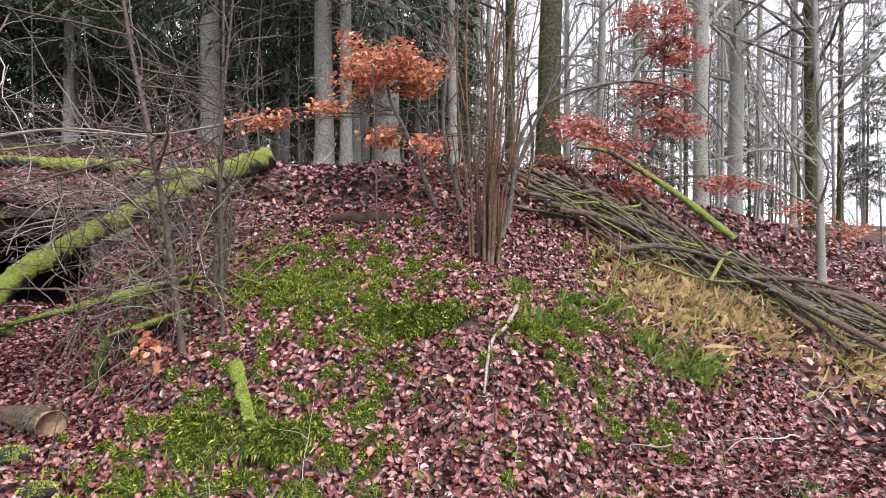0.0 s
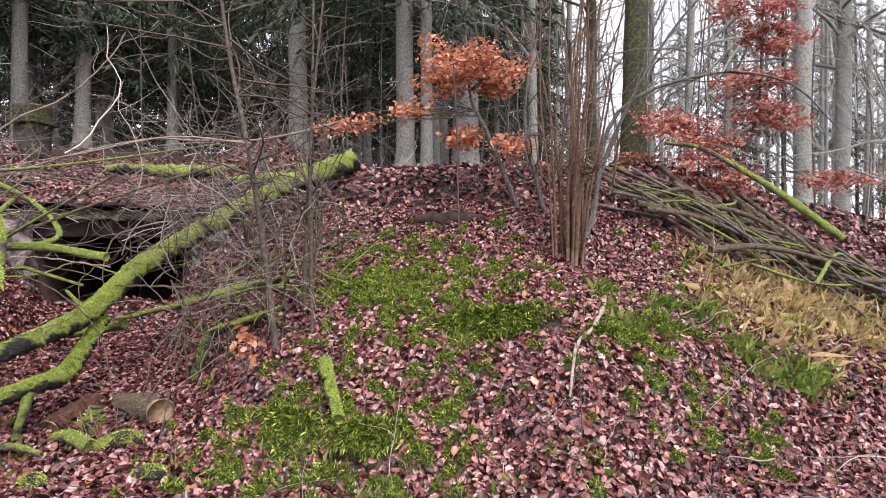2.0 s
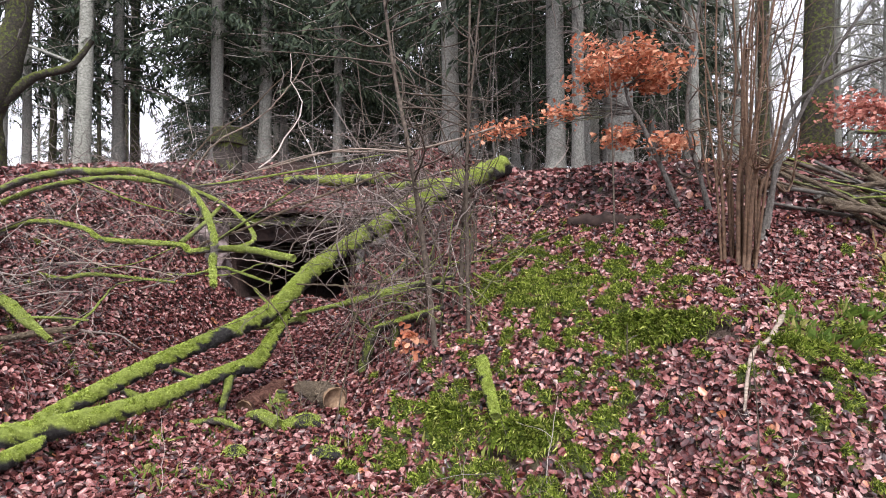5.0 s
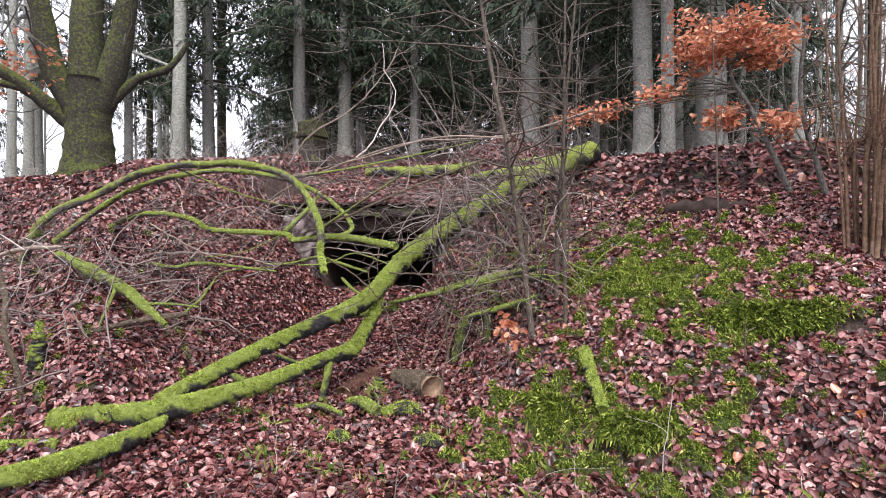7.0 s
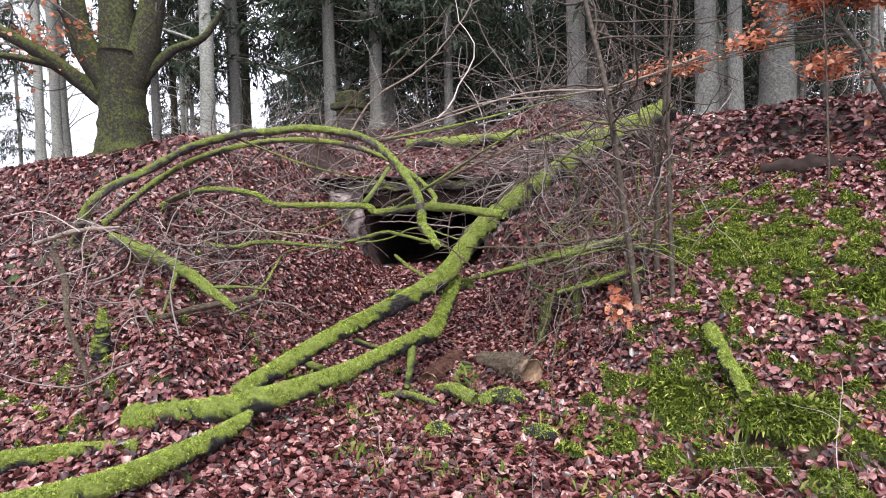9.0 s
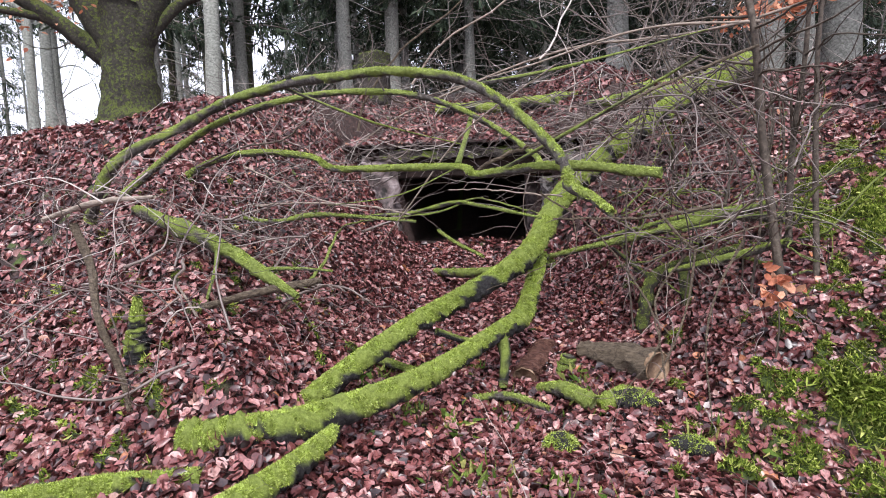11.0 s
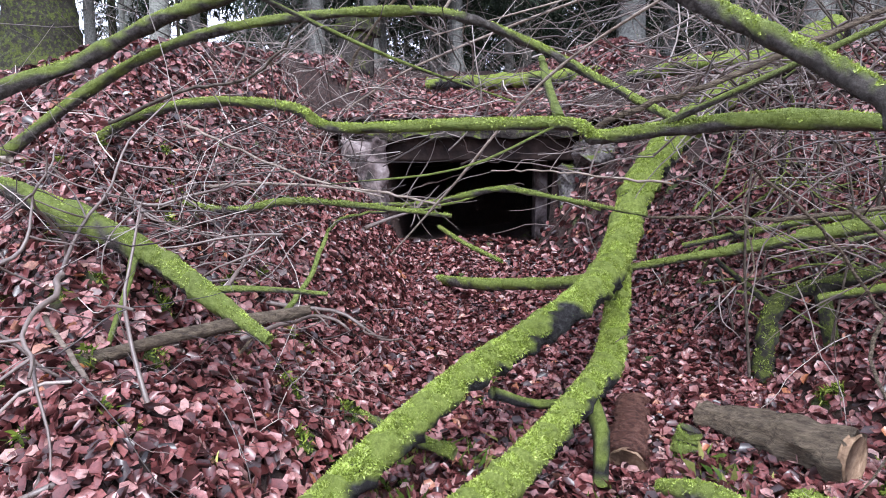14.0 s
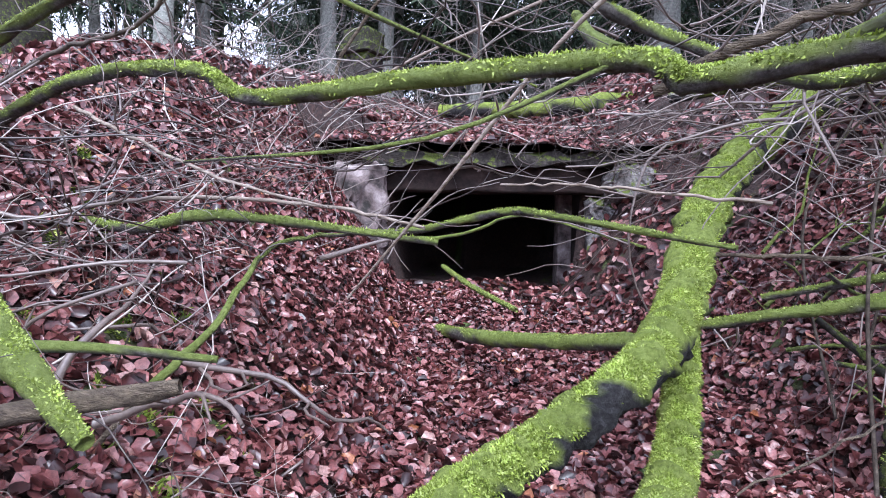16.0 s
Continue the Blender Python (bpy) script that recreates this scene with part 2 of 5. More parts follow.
def ground_z(x, y, cut=True):
    x, y = np.asarray(x, float), np.asarray(y, float)
    s, w = along(x, y)
    h = bank(x, y)
    if cut:
        floor_z = np.interp(s, [-4, 0, 1.1, 3, 5.4, 9], [-0.08, 0.04, 0.10, 0.33, 0.72, 0.72])
        half_r = np.interp(s, [1, 4.5, 5.4, 5.9], [1.45, 0.9, 0.66, 1.0])
        half_l = np.interp(s, [1, 4.5, 5.4], [0.75, 0.8, 1.0])
        k_r = np.interp(s, [0, 4.3, 5.62, 5.72], [0.8, 0.9, 1.5, 14])
        k_l = np.interp(s, [0.8, 3, 5.62, 5.72], [0.65, 0.95, 1.6, 14])
        side = floor_z + np.maximum(0, w - half_r) * k_r + np.maximum(0, -w - half_l) * k_l + 0.05 * np.minimum(w * w, 1)
        side = np.where(s > 9.3, 99, side)
        k = 0.10
        m = np.clip(0.5 + 0.5 * (side - h) / k, 0, 1)
        h = side + (h - side) * m - k * m * (1 - m)
    near = smooth(-np.hypot(x + 2, y - 4), -40, -10)
    return h + 0.05 * rough_field(x, y, 0.7, 2.6) * (0.5 + near) + 0.022 * rough_field(x, y, 3.0, 12)


def moss_field(x, y):
    """Where moss grows: patches on the bank, few elsewhere."""
    s, w = along(x, y)
    d = y - 3.62 - 0.45 * np.maximum(0, x - 0.4)
    on_bank = smooth(x, -2.7, -2.0) * smooth(-x, -2.6, -1.6) * smooth(d, -0.25, 0.1) * smooth(-d, -3.4, -1.7)
    left = smooth(-x, 4.6, 5.2) * smooth(y, 1.2, 1.8) * smooth(-y, -4.5, -3)
    n = 0.5 * rough_field(x + 3, y * 1.2, 1.1, 2.6) + 1.3 * rough_field(x * 1.9 + 5, y * 2.8, 3.7, 12)
    up = smooth(x, -2.6, -1.9) * smooth(-x, -0.9, 0.2) * smooth(d, 1.4, 2.0) * smooth(-d, -4.4, -3.2)
    return n + 0.54 * on_bank + 0.45 * left + 0.48 * up - 1.12 + 0.42 * smooth(-x, -0.3, 0.7) * on_bank


def earth_field(x, y):
    """Bare eroded earth under the lips of the bank."""
    e = np.exp(-((x + 0.15) / 0.55) ** 2 - ((y - 4.98) / 0.16) ** 2)
    return np.clip(e * 1.3 + 0.8 * np.exp(-((x + 1.2) / 0.3) ** 2 - ((y - 3.92) / 0.12) ** 2), 0, 1)


# ---- builders ----
class Mesh:
    """Collects vertices and faces of one mesh."""

    def __init__(self):
        self.v, self.f, self.n, self.shift = [], [], 0, np.zeros(3)

    def add(self, verts, faces):
        self.v.append(np.asarray(verts, float))
        self.f.extend([tuple(i + self.n for i in f) for f in faces])
        self.n += len(verts)

    def tube(self, path, r0, r1, sides=6, wobble=0.0, samples=None, cap=True):
        p = spline(path, samples or max(4, len(path) * 3))
        n = len(p)
        r = np.linspace(r0, r1, n) if np.isscalar(r0) else np.interp(np.linspace(0, 1, n), np.linspace(0, 1, len(r0)), r0)
        tang = np.gradient(p, axis=0)
        tang /= np.linalg.norm(tang, axis=1)[:, None] + 1e-9
        ref = np.array([0, 0, 1.0]) if abs(tang[0][2]) < 0.9 else np.array([1.0, 0, 0])
        u = np.cross(tang, ref)
        u /= np.linalg.norm(u, axis=1)[:, None] + 1e-9
        v = np.cross(tang, u)
        a = np.linspace(0, 2 * np.pi, sides, endpoint=False)
        k = 1 + wobble * rng.uniform(-1, 1, (n, sides))
        if wobble > 0.1:
            k = k + 0.14 * np.sin(np.arange(n) * 0.9 + rng.uniform(0, 6))[:, None] * np.sin(a * 2 + rng.uniform(0, 6))[None] + rng.normal(0, 0.07, (n, 1))
        ring = p[:, None] + (u[:, None] * np.cos(a)[None, :, None] + v[:, None] * np.sin(a)[None, :, None]) * (r[:, None] * k)[..., None]
        faces = [(i * sides + j, i * sides + (j + 1) % sides, (i + 1) * sides + (j + 1) % sides, (i + 1) * sides + j) for i in range(n - 1) for j in range(sides)]
        if cap:
            faces += [tuple(range(sides)), tuple(reversed(range((n - 1) * sides, n * sides)))]
        self.add(ring.reshape(-1, 3), faces)
        return p

    def pieces(self, verts, faces):
        """Many alike pieces at once: verts of shape (count, corners, 3)."""
        c, k, _ = verts.shape
        self.v.append(verts.reshape(-1, 3))
        for f in faces:
            idx = np.arange(c)[:, None] * k + np.array(f)[None] + self.n
            self.f.extend(map(tuple, idx.tolist()))
        self.n += c * k

    def data(self, name, mat, smooth_shade=True):
        me = bpy.data.meshes.new(name)
        me.from_pydata(np.concatenate(self.v).tolist(), [], self.f)
        me.materials.append(mat)
        if smooth_shade:
            me.polygons.foreach_set("use_smooth", [True] * len(me.polygons))
        if mat in (mat_log, mat_limb):
            me.update()
            co, no = np.empty(len(me.vertices) * 3), np.empty(len(me.vertices) * 3)
            me.vertices.foreach_get("co", co)
            me.vertices.foreach_get("normal", no)
            k = moss_on(co.reshape(-1, 3) + self.shift, no.reshape(-1, 3), mat)
            me.color_attributes.new("cover", "FLOAT_COLOR", "POINT").data.foreach_set("color", np.stack([k, 0 * k, 0 * k, 0 * k + 1], -1).ravel().tolist())
        me.update()
        return me


def moss_on(c, n, mat):
    """How much moss a log carries at a place, by its upward side and in patches."""
    f = rough_field(c[:, 0] * 4 + c[:, 2] * 3, c[:, 1] * 4 - c[:, 2] * 2, 0.7, 3) * 0.75 + rough_field(c[:, 0] * 3 + 2, c[:, 1] * 3 + c[:, 2] * 3, 3.7, 12) * 0.55
    return smooth(1.2 * f + 0.78 * n[:, 2] + (0.2 if mat == mat_log else 0.3), -0.05, 0.14)


def spline(path, n):
    """Smooth line through the given places."""
    p = np.asarray(path, float)
    p = np.vstack([2 * p[0] - p[1], p, 2 * p[-1] - p[-2]])
    t = np.linspace(0, len(p) - 3 - 1e-6, n)
    i = t.astype(int)
    f = (t - i)[:, None]
    a, b, c, d = p[i], p[i + 1], p[i + 2], p[i + 3]
    return 0.5 * (2 * b + (c - a) * f + (2 * a - 5 * b + 4 * c - d) * f ** 2 + (3 * b - a - 3 * c + d) * f ** 3)


def part(name, mesh, mat, parent, label="", smooth_shade=True):
    ob = new(name, mesh.data(name, mat, smooth_shade))
    ob.parent = parent
    return tagged(ob, label)


def thing(name, label, category, place=(0, 0, 0), group="", kind=""):
    ob = new(name)
    ob.location = place
    return tagged(ob, label, category, group, kind)


def single(name, mesh, mat, label, category, group="", kind="", smooth_shade=True):
    return tagged(new(name, mesh.data(name, mat, smooth_shade)), label, category, group, kind)


def wander(start, way, length, steps, bend, lift=0.0):
    """A crooked line that wanders off from its start."""
    p = [np.array(start, float)]
    d = np.array(way, float)
    d /= np.linalg.norm(d)
    for _ in range(steps):
        d = d + rng.normal(0, bend, 3) + np.array([0, 0, lift])
        d /= np.linalg.norm(d)
        p.append(p[-1] + d * length / steps)
    return p


def leaf_shapes(count, size_lo, size_hi, centre, normal, tilt, curl=0.25, slim=0.62):
    """Curled leaves of seven corners each round a midrib."""
    n = normal + rng.normal(0, tilt, (count, 3))
    n /= np.linalg.norm(n, axis=1)[:, None]
    a = rng.normal(0, 1, (count, 3))
    u = np.cross(n, a)
    u /= np.linalg.norm(u, axis=1)[:, None]
    v = np.cross(n, u)
    L = rng.uniform(size_lo, size_hi, count)[:, None]
    W = L * rng.uniform(slim - 0.15, slim + 0.15, count)[:, None]
    c = rng.normal(curl, 0.27, count)[:, None]
    out = np.empty((count, 8, 3))
    for k, (a_, b_, h_) in enumerate([(-0.5, 0, 0.1), (0.5, 0, 0.25), (0, 0, 0), (-0.25, 0.42, 0.5), (0.22, 0.5, 0.65), (-0.25, -0.42, 0.5), (0.22, -0.5, 0.65), (-0.68, 0.02, 0.3)]):
        j = rng.uniform(-0.07, 0.07, (count, 2))
        out[:, k] = centre + u * L * (a_ + j[:, :1]) + v * W * (b_ + j[:, 1:]) + n * L * h_ * c
    return out


LEAF_FACES = [(0, 2, 3), (2, 4, 3), (2, 1, 4), (0, 5, 2), (2, 5, 6), (2, 6, 1)]


def slopes(x, y, cut=True):
    e = 0.04
    dx = (ground_z(x + e, y, cut) - ground_z(x - e, y, cut)) / (2 * e)
    dy = (ground_z(x, y + e, cut) - ground_z(x, y - e, cut)) / (2 * e)
    n = np.stack([-dx, -dy, np.ones_like(dx)], 1)
    return n / np.linalg.norm(n, axis=1)[:, None]


def blades(mesh, base, normal, lo, hi, width, spread):
    c = len(base)
    d = normal + rng.normal(0, spread, (c, 3))
    d /= np.linalg.norm(d, axis=1)[:, None]
    L = rng.uniform(lo, hi, c)[:, None]
    side = np.cross(d, rng.normal(0, 1, (c, 3)))
    side *= width / (np.linalg.norm(side, axis=1)[:, None] + 1e-9)
    droop = rng.normal(0, 0.25, (c, 3)) * L
    droop[:, 2] -= 0.15 * L[:, 0]
    v = np.stack([base - side, base + side, base + d * L * 0.6 + side * 0.7, base + d * L + droop * 0.8], 1)
    mesh.pieces(v, [(0, 1, 2), (0, 2, 3)])


# ---- ground ----
def spaced(lo, hi, step_, far):
    core = np.arange(lo, hi, step_)
    out, d, g = [], step_, 0.0
    while g < far:
        d *= 1.22
        g += d
        out.append(g)
    out = np.array(out)
    return np.concatenate([(lo - out)[::-1], core, core[-1] + out])


gx, gy = spaced(-8.5, 4.6, 0.05, 220), spaced(1.2, 9.2, 0.05, 220)
GX, GY = np.meshgrid(gx, gy)
GZ = ground_z(GX, GY)
moss_mask = smooth(moss_field(GX, GY), -0.1, 0.25) * smooth(-np.hypot(GX + 2, GY - 4), -18, -8)
earth_mask = earth_field(GX, GY)
GZ = GZ + 0.05 * moss_mask - 0.10 * earth_mask
cols, rows_ = len(gx), len(gy)
ground_mesh = bpy.data.meshes.new("ground")
quad = (np.arange(rows_ - 1)[:, None] * cols + np.arange(cols - 1)[None]).ravel()
ground_mesh.from_pydata(np.stack([GX, GY, GZ], -1).reshape(-1, 3).tolist(), [], np.stack([quad, quad + 1, quad + cols + 1, quad + cols], 1).tolist())
ground_mesh.materials.append(mat_soil)
ground_mesh.polygons.foreach_set("use_smooth", [True] * len(ground_mesh.polygons))
cover = ground_mesh.color_attributes.new("cover", "FLOAT_COLOR", "POINT")
cover.data.foreach_set("color", np.stack([moss_mask, earth_mask, 0 * GX, 0 * GX + 1], -1).ravel().tolist())
tagged(new("ground", ground_mesh), "uneven forest floor with banks, a trench and dark leafy soil", "ground", kind="structure")


def litter(name, x0, x1, y0, y1, density, lo, hi, label):
    c = int((x1 - x0) * (y1 - y0) * density)
    x, y = rng.uniform(x0, x1, c), rng.uniform(y0, y1, c)
    s, w = along(x, y)
    ok = (moss_field(x, y) + rng.normal(0, 0.36, c) < 0.28) & (earth_field(x, y) < rng.uniform(0.15, 0.8, c)) & ~((s > 5.6) & (s < 9.6) & (abs(w) < 1.1))
    x, y = x[ok], y[ok]
    n = slopes(x, y)
    centre = np.stack([x, y, ground_z(x, y)], 1) + n * rng.uniform(0.006, 0.04, len(x))[:, None]
    m = Mesh()
    m.pieces(leaf_shapes(len(x), lo, hi, centre, n, 0.5, 0.3), LEAF_FACES)
    single(name, m, mat_leaf, label, "leaves", kind="stuff")


litter("leaf_litter", -7.6, 3.4, 0.9, 7.4, 2000, 0.034, 0.080, "wet red-brown fallen leaves covering the banks")
litter("leaf_litter", -13, -7.6, 0.5, 9.5, 420, 0.05, 0.11, "wet red-brown fallen leaves on the mound")
litter("leaf_litter", 3.4, 13, 2.0, 12, 300, 0.05, 0.12, "wet pinkish-brown fallen leaves on the path")
litter("leaf_litter", -7.6, 3.4, 7.4, 13, 330, 0.06, 0.12, "wet red-brown fallen leaves under the trees")
litter("leaf_litter", -9, 9, -6, 0.9, 110, 0.07, 0.14, "wet brown fallen leaves on the forest path")

# ---- moss and grass on the ground ----
def moss_cover(x0, x1, y0, y1, c, label):
    x, y = rng.uniform(x0, x1, c), rng.uniform(y0, y1, c)
    f = moss_field(x, y)
    ok = (f + rng.normal(0, 0.08, c) > 0.08) & (earth_field(x, y) < 0.3)
    x, y, f = x[ok], y[ok], f[ok]
    n = slopes(x, y)
    m = Mesh()
    swell = 0.02 + 0.06 * smooth(f, 0.05, 0.6)
    blades(m, np.stack([x, y, ground_z(x, y) + swell], 1), n, 0.015, 0.05, 0.0035, 0.8)
    single("ground_moss", m, mat_mossblade, label, "moss", kind="stuff")


def moss_lip(x, y, width, depth):
    """A cushion of moss that hangs over bare earth."""
    m = Mesh()
    c = int(width * 9000)
    u = np.clip(rng.normal(0, 0.4, c), -1.3, 1.3)
    px = x + u * width / 2 + rng.normal(0, 0.05, c)
    hang = rng.uniform(0, 1, c) ** 1.2
    py = y - 0.10 * hang + rng.normal(0, 0.02, c) - 0.06 * np.cos(u * 1.6)
    fall = depth * (1 - 0.7 * u * u) * (0.75 + 0.45 * rough_field(px * 2, px * 0 + y, 1.1, 6))
    pz = ground_z(px, np.full(c, y + 0.12)) + 0.03 * (1 - u * u) - hang * fall
    blades(m, np.stack([px, py, pz], 1), np.stack([0 * px, 0 * px - 0.7, 0.5 - hang], 1), 0.03, 0.08, 0.005, 0.5)
    single("moss_cushion", m, mat_mossblade, "thick green moss cushion overhanging eroded earth", "moss", kind="stuff")


def tufts(name, spots, mat, label, lo, hi, per=130, spread=0.45, radius=0.12):
    m = Mesh()
    for x, y in spots:
        c = per
        px, py = x + rng.normal(0, radius, c), y + rng.normal(0, radius, c)
        blades(m, np.stack([px, py, ground_z(px, py)], 1), np.tile([0, -0.25, 0.8], (c, 1)), lo, hi, 0.0035, spread)
    single(name, m, mat, label, "grass", kind="stuff")


# ---- limbs, logs and sticks ----
def fuzz(mesh, p, r, count, mat, lo=0.006, hi=0.022):
    """Moss tips on the upper side of a log along the line p."""
    t = rng.uniform(0, len(p) - 1.001, count)
    i = t.astype(int)
    c = p[i] + (p[i + 1] - p[i]) * (t - i)[:, None]
    rad = np.interp(t, np.arange(len(p)), r)
    tang = p[i + 1] - p[i]
    tang /= np.linalg.norm(tang, axis=1)[:, None]
    side = np.cross(tang, [0, 0, 1.0])
    side /= np.linalg.norm(side, axis=1)[:, None] + 1e-9
    up = np.cross(side, tang)
    a = rng.normal(0, 0.95, count)
    n = up * np.cos(a)[:, None] + side * np.sin(a)[:, None]
    keep = moss_on(c + n * rad[:, None], n, mat) > rng.uniform(0.25, 0.8, count)
    blades(mesh, (c + n * rad[:, None] * 0.95)[keep], n[keep], lo, hi, 0.0024, 0.75)


def fallen(name, label, path, radii, mat, moss=0, sides=12, category="log", twigs=(), cut=False):
    root = thing(name, label, category, path[0])
    inv = Matrix.Translation(-Vector(path[0]))
    m = Mesh()
    n = max(12, len(path) * (3 if mat == mat_rot else 16 if mat == mat_log else 9))
    p = m.tube(path, radii, None, sides, 0.17 if mat == mat_rot else 0.16, n)
    stem = part("stem", m, mat, root)
    stem.matrix_parent_inverse = inv
    if moss:
        g = Mesh()
        fuzz(g, p, np.interp(np.linspace(0, 1, n), np.linspace(0, 1, len(radii)), radii), moss * (5 if mat == mat_log else 4), mat, 0.006, 0.018 if mat == mat_log else 0.011)
        tuft = part("moss_coat", g, mat_logblade, root, "bright yellow-green moss")
        tuft.matrix_parent_inverse = inv
    if cut:
        way = p[-1] - p[-2]
        way /= np.linalg.norm(way)
        face = Mesh()
        r = radii[-1] * 0.93
        face.tube([p[-1] - way * 0.02, p[-1], p[-1] + way * 0.012], [r, r, r * 0.94], None, 18, 0.07, 5)
        end = part("cut_face", face, mat_cut, root, "sawn brown end grain")
        end.matrix_parent_inverse = inv
    for k, r0, r1 in twigs:
        t = Mesh()
        t.tube(k, r0, r1, 6, 0.08)
        o = part("side_branch", t, mat, root)
        o.matrix_parent_inverse = inv
    return root


def twig_line(box, length, way, lift):
    """A crooked branch and its side twigs, starting somewhere in the box."""
    s = rng.uniform(*box)
    s[2] = max(s[2], float(ground_z(s[0], s[1])) + 0.02)
    d = rng.normal(0, 1, 3) * (1, 1, 0.45) + np.array(way)
    L = rng.uniform(0.5, 1.2) * length
    p = wander(s, d, L, 7, 0.25, lift)
    sides = [wander(p[rng.integers(2, 7)], rng.normal(0, 1, 3) * (1, 1, 0.6) + d * 0.6, L * rng.uniform(0.2, 0.5), 4, 0.2, lift) for _ in range(rng.integers(1, 4))]
    return p, sides


def bars_mouth(q):
    """Whether a place lies in the open space before the bunker's mouth."""
    u, v = along(q[0], q[1])
    return u > 0.2 and abs(v) < 1.15 and 0.7 < q[2] < 1.25 + 0.14 * u


def twig_tangle(name, label, box, count, length, radius, way=(0, 0, 0), mat=None, lift=0.0):
    """A tangle of crooked thin branches with side twigs, too many to tell apart."""
    m = Mesh()
    for _ in range(count):
        p, sides = twig_line(box, length, way, lift)
        r = rng.uniform(0.4, 1.0) * rng.uniform(0.6, 1.6) * radius
        if name == "twig_tangle" and any(bars_mouth(q) for q in p) and rng.uniform() < 0.97:
            continue
        m.tube(p, r, r * 0.35, 5, 0, 12, False)
        for side in sides:
            if name != "twig_tangle" or not bars_mouth(side[-1]):
                m.tube(side, r * 0.5, r * 0.2, 4, 0, 7, False)
    single(name, m, mat or mat_twig, label, "twigs", kind="stuff")


def strewn(name, label, box, count, length, radius, way=(0, 0, 0), mat=None, lift=0.0, group=""):
    """Separate crooked sticks, each a thing with its side twigs."""
    for _ in range(count):
        p, sides = twig_line(box, length, way, lift)
        r = rng.uniform(0.4, 1.0) * rng.uniform(0.6, 1.6) * radius
        root = thing(name, label, "stick", p[0], group)
        inv = Matrix.Translation(-Vector(p[0]))
        m = Mesh()
        m.tube(p, r, r * 0.35, 6, 0.06, 14)
        part("stem", m, mat or mat_twig, root).matrix_parent_inverse = inv
        for side in sides:
            t = Mesh()
            t.tube(side, r * 0.5, r * 0.2, 4, 0, 7, False)
            part("twig", t, mat or mat_twig, root).matrix_parent_inverse = inv


# ---- trees ----
def trunk_mesh(h, r, lean, flare=1.5, sides=14):
    m = Mesh()
    p = [(0, 0, -0.4), (0, 0, 0.12), (0.01, 0, 0.7)] + [(lean * k * h + rng.normal(0, r * 0.16), rng.normal(0, r * 0.16), k * h) for k in (0.25, 0.5, 0.75, 1)]
    m.tube(p, [r * flare * 1.15, r * flare, r * 1.06, r * 0.92, r * 0.75, r * 0.55, r * 0.12], None, sides, 0.06, 26)
    return m, p


def spruce(h, r, low, count):
    """Tall conifer: straight trunk, dead lower twigs, drooping needled boughs."""
    root = thing("spruce", "tall spruce with grey trunk and dark drooping boughs", "tree", group="spruce wood")
    m, _ = trunk_mesh(h, r, 0)
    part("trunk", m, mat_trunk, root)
    g, t = Mesh(), Mesh()
    for _ in range(count):
        z = low + (h - low) * rng.uniform(0, 1) ** 1.2
        a = rng.uniform(0, 6.28)
        L = (1 - z / h) * 3.2 * rng.uniform(0.6, 1.1) + 0.4
        d = np.array([math.cos(a), math.sin(a), 0.05])
        p = np.array([d * L * k + np.array([0, 0, z - 0.35 * L * k * k]) for k in np.linspace(0, 1, 6)])
        t.tube(p, 0.018, 0.005, 4, 0, 7, False)
        n = int(34 * L)
        k = rng.uniform(0.15, 1, n)
        c = np.stack([np.interp(k, np.linspace(0, 1, 6), p[:, i]) for i in range(3)], 1)
        side = np.array([-d[1], d[0], 0]) * rng.normal(0, 0.3, n)[:, None] * (1.1 - k)[:, None] * L * 0.5
        c = c + side + np.array([0, 0, -1]) * (np.abs(rng.normal(0, 0.09, n)))[:, None]
        blades(g, c, np.tile([d[0] * 0.5, d[1] * 0.5, -0.5], (n, 1)), 0.10, 0.32, 0.022, 0.4)
    for _ in range(26):
        z, a = rng.uniform(1.2, low + 1), rng.uniform(0, 6.28)
        t.tube(wander((0, 0, z), (math.cos(a), math.sin(a), -0.15), rng.uniform(0.5, 1.7), 4, 0.12), 0.011, 0.004, 4, 0, 6, False)
    part("crown", g, mat_needle, root, "dark green needles")
    tagged(part("bough_wood", t, mat_twig, root), kind="stuff")
    return root


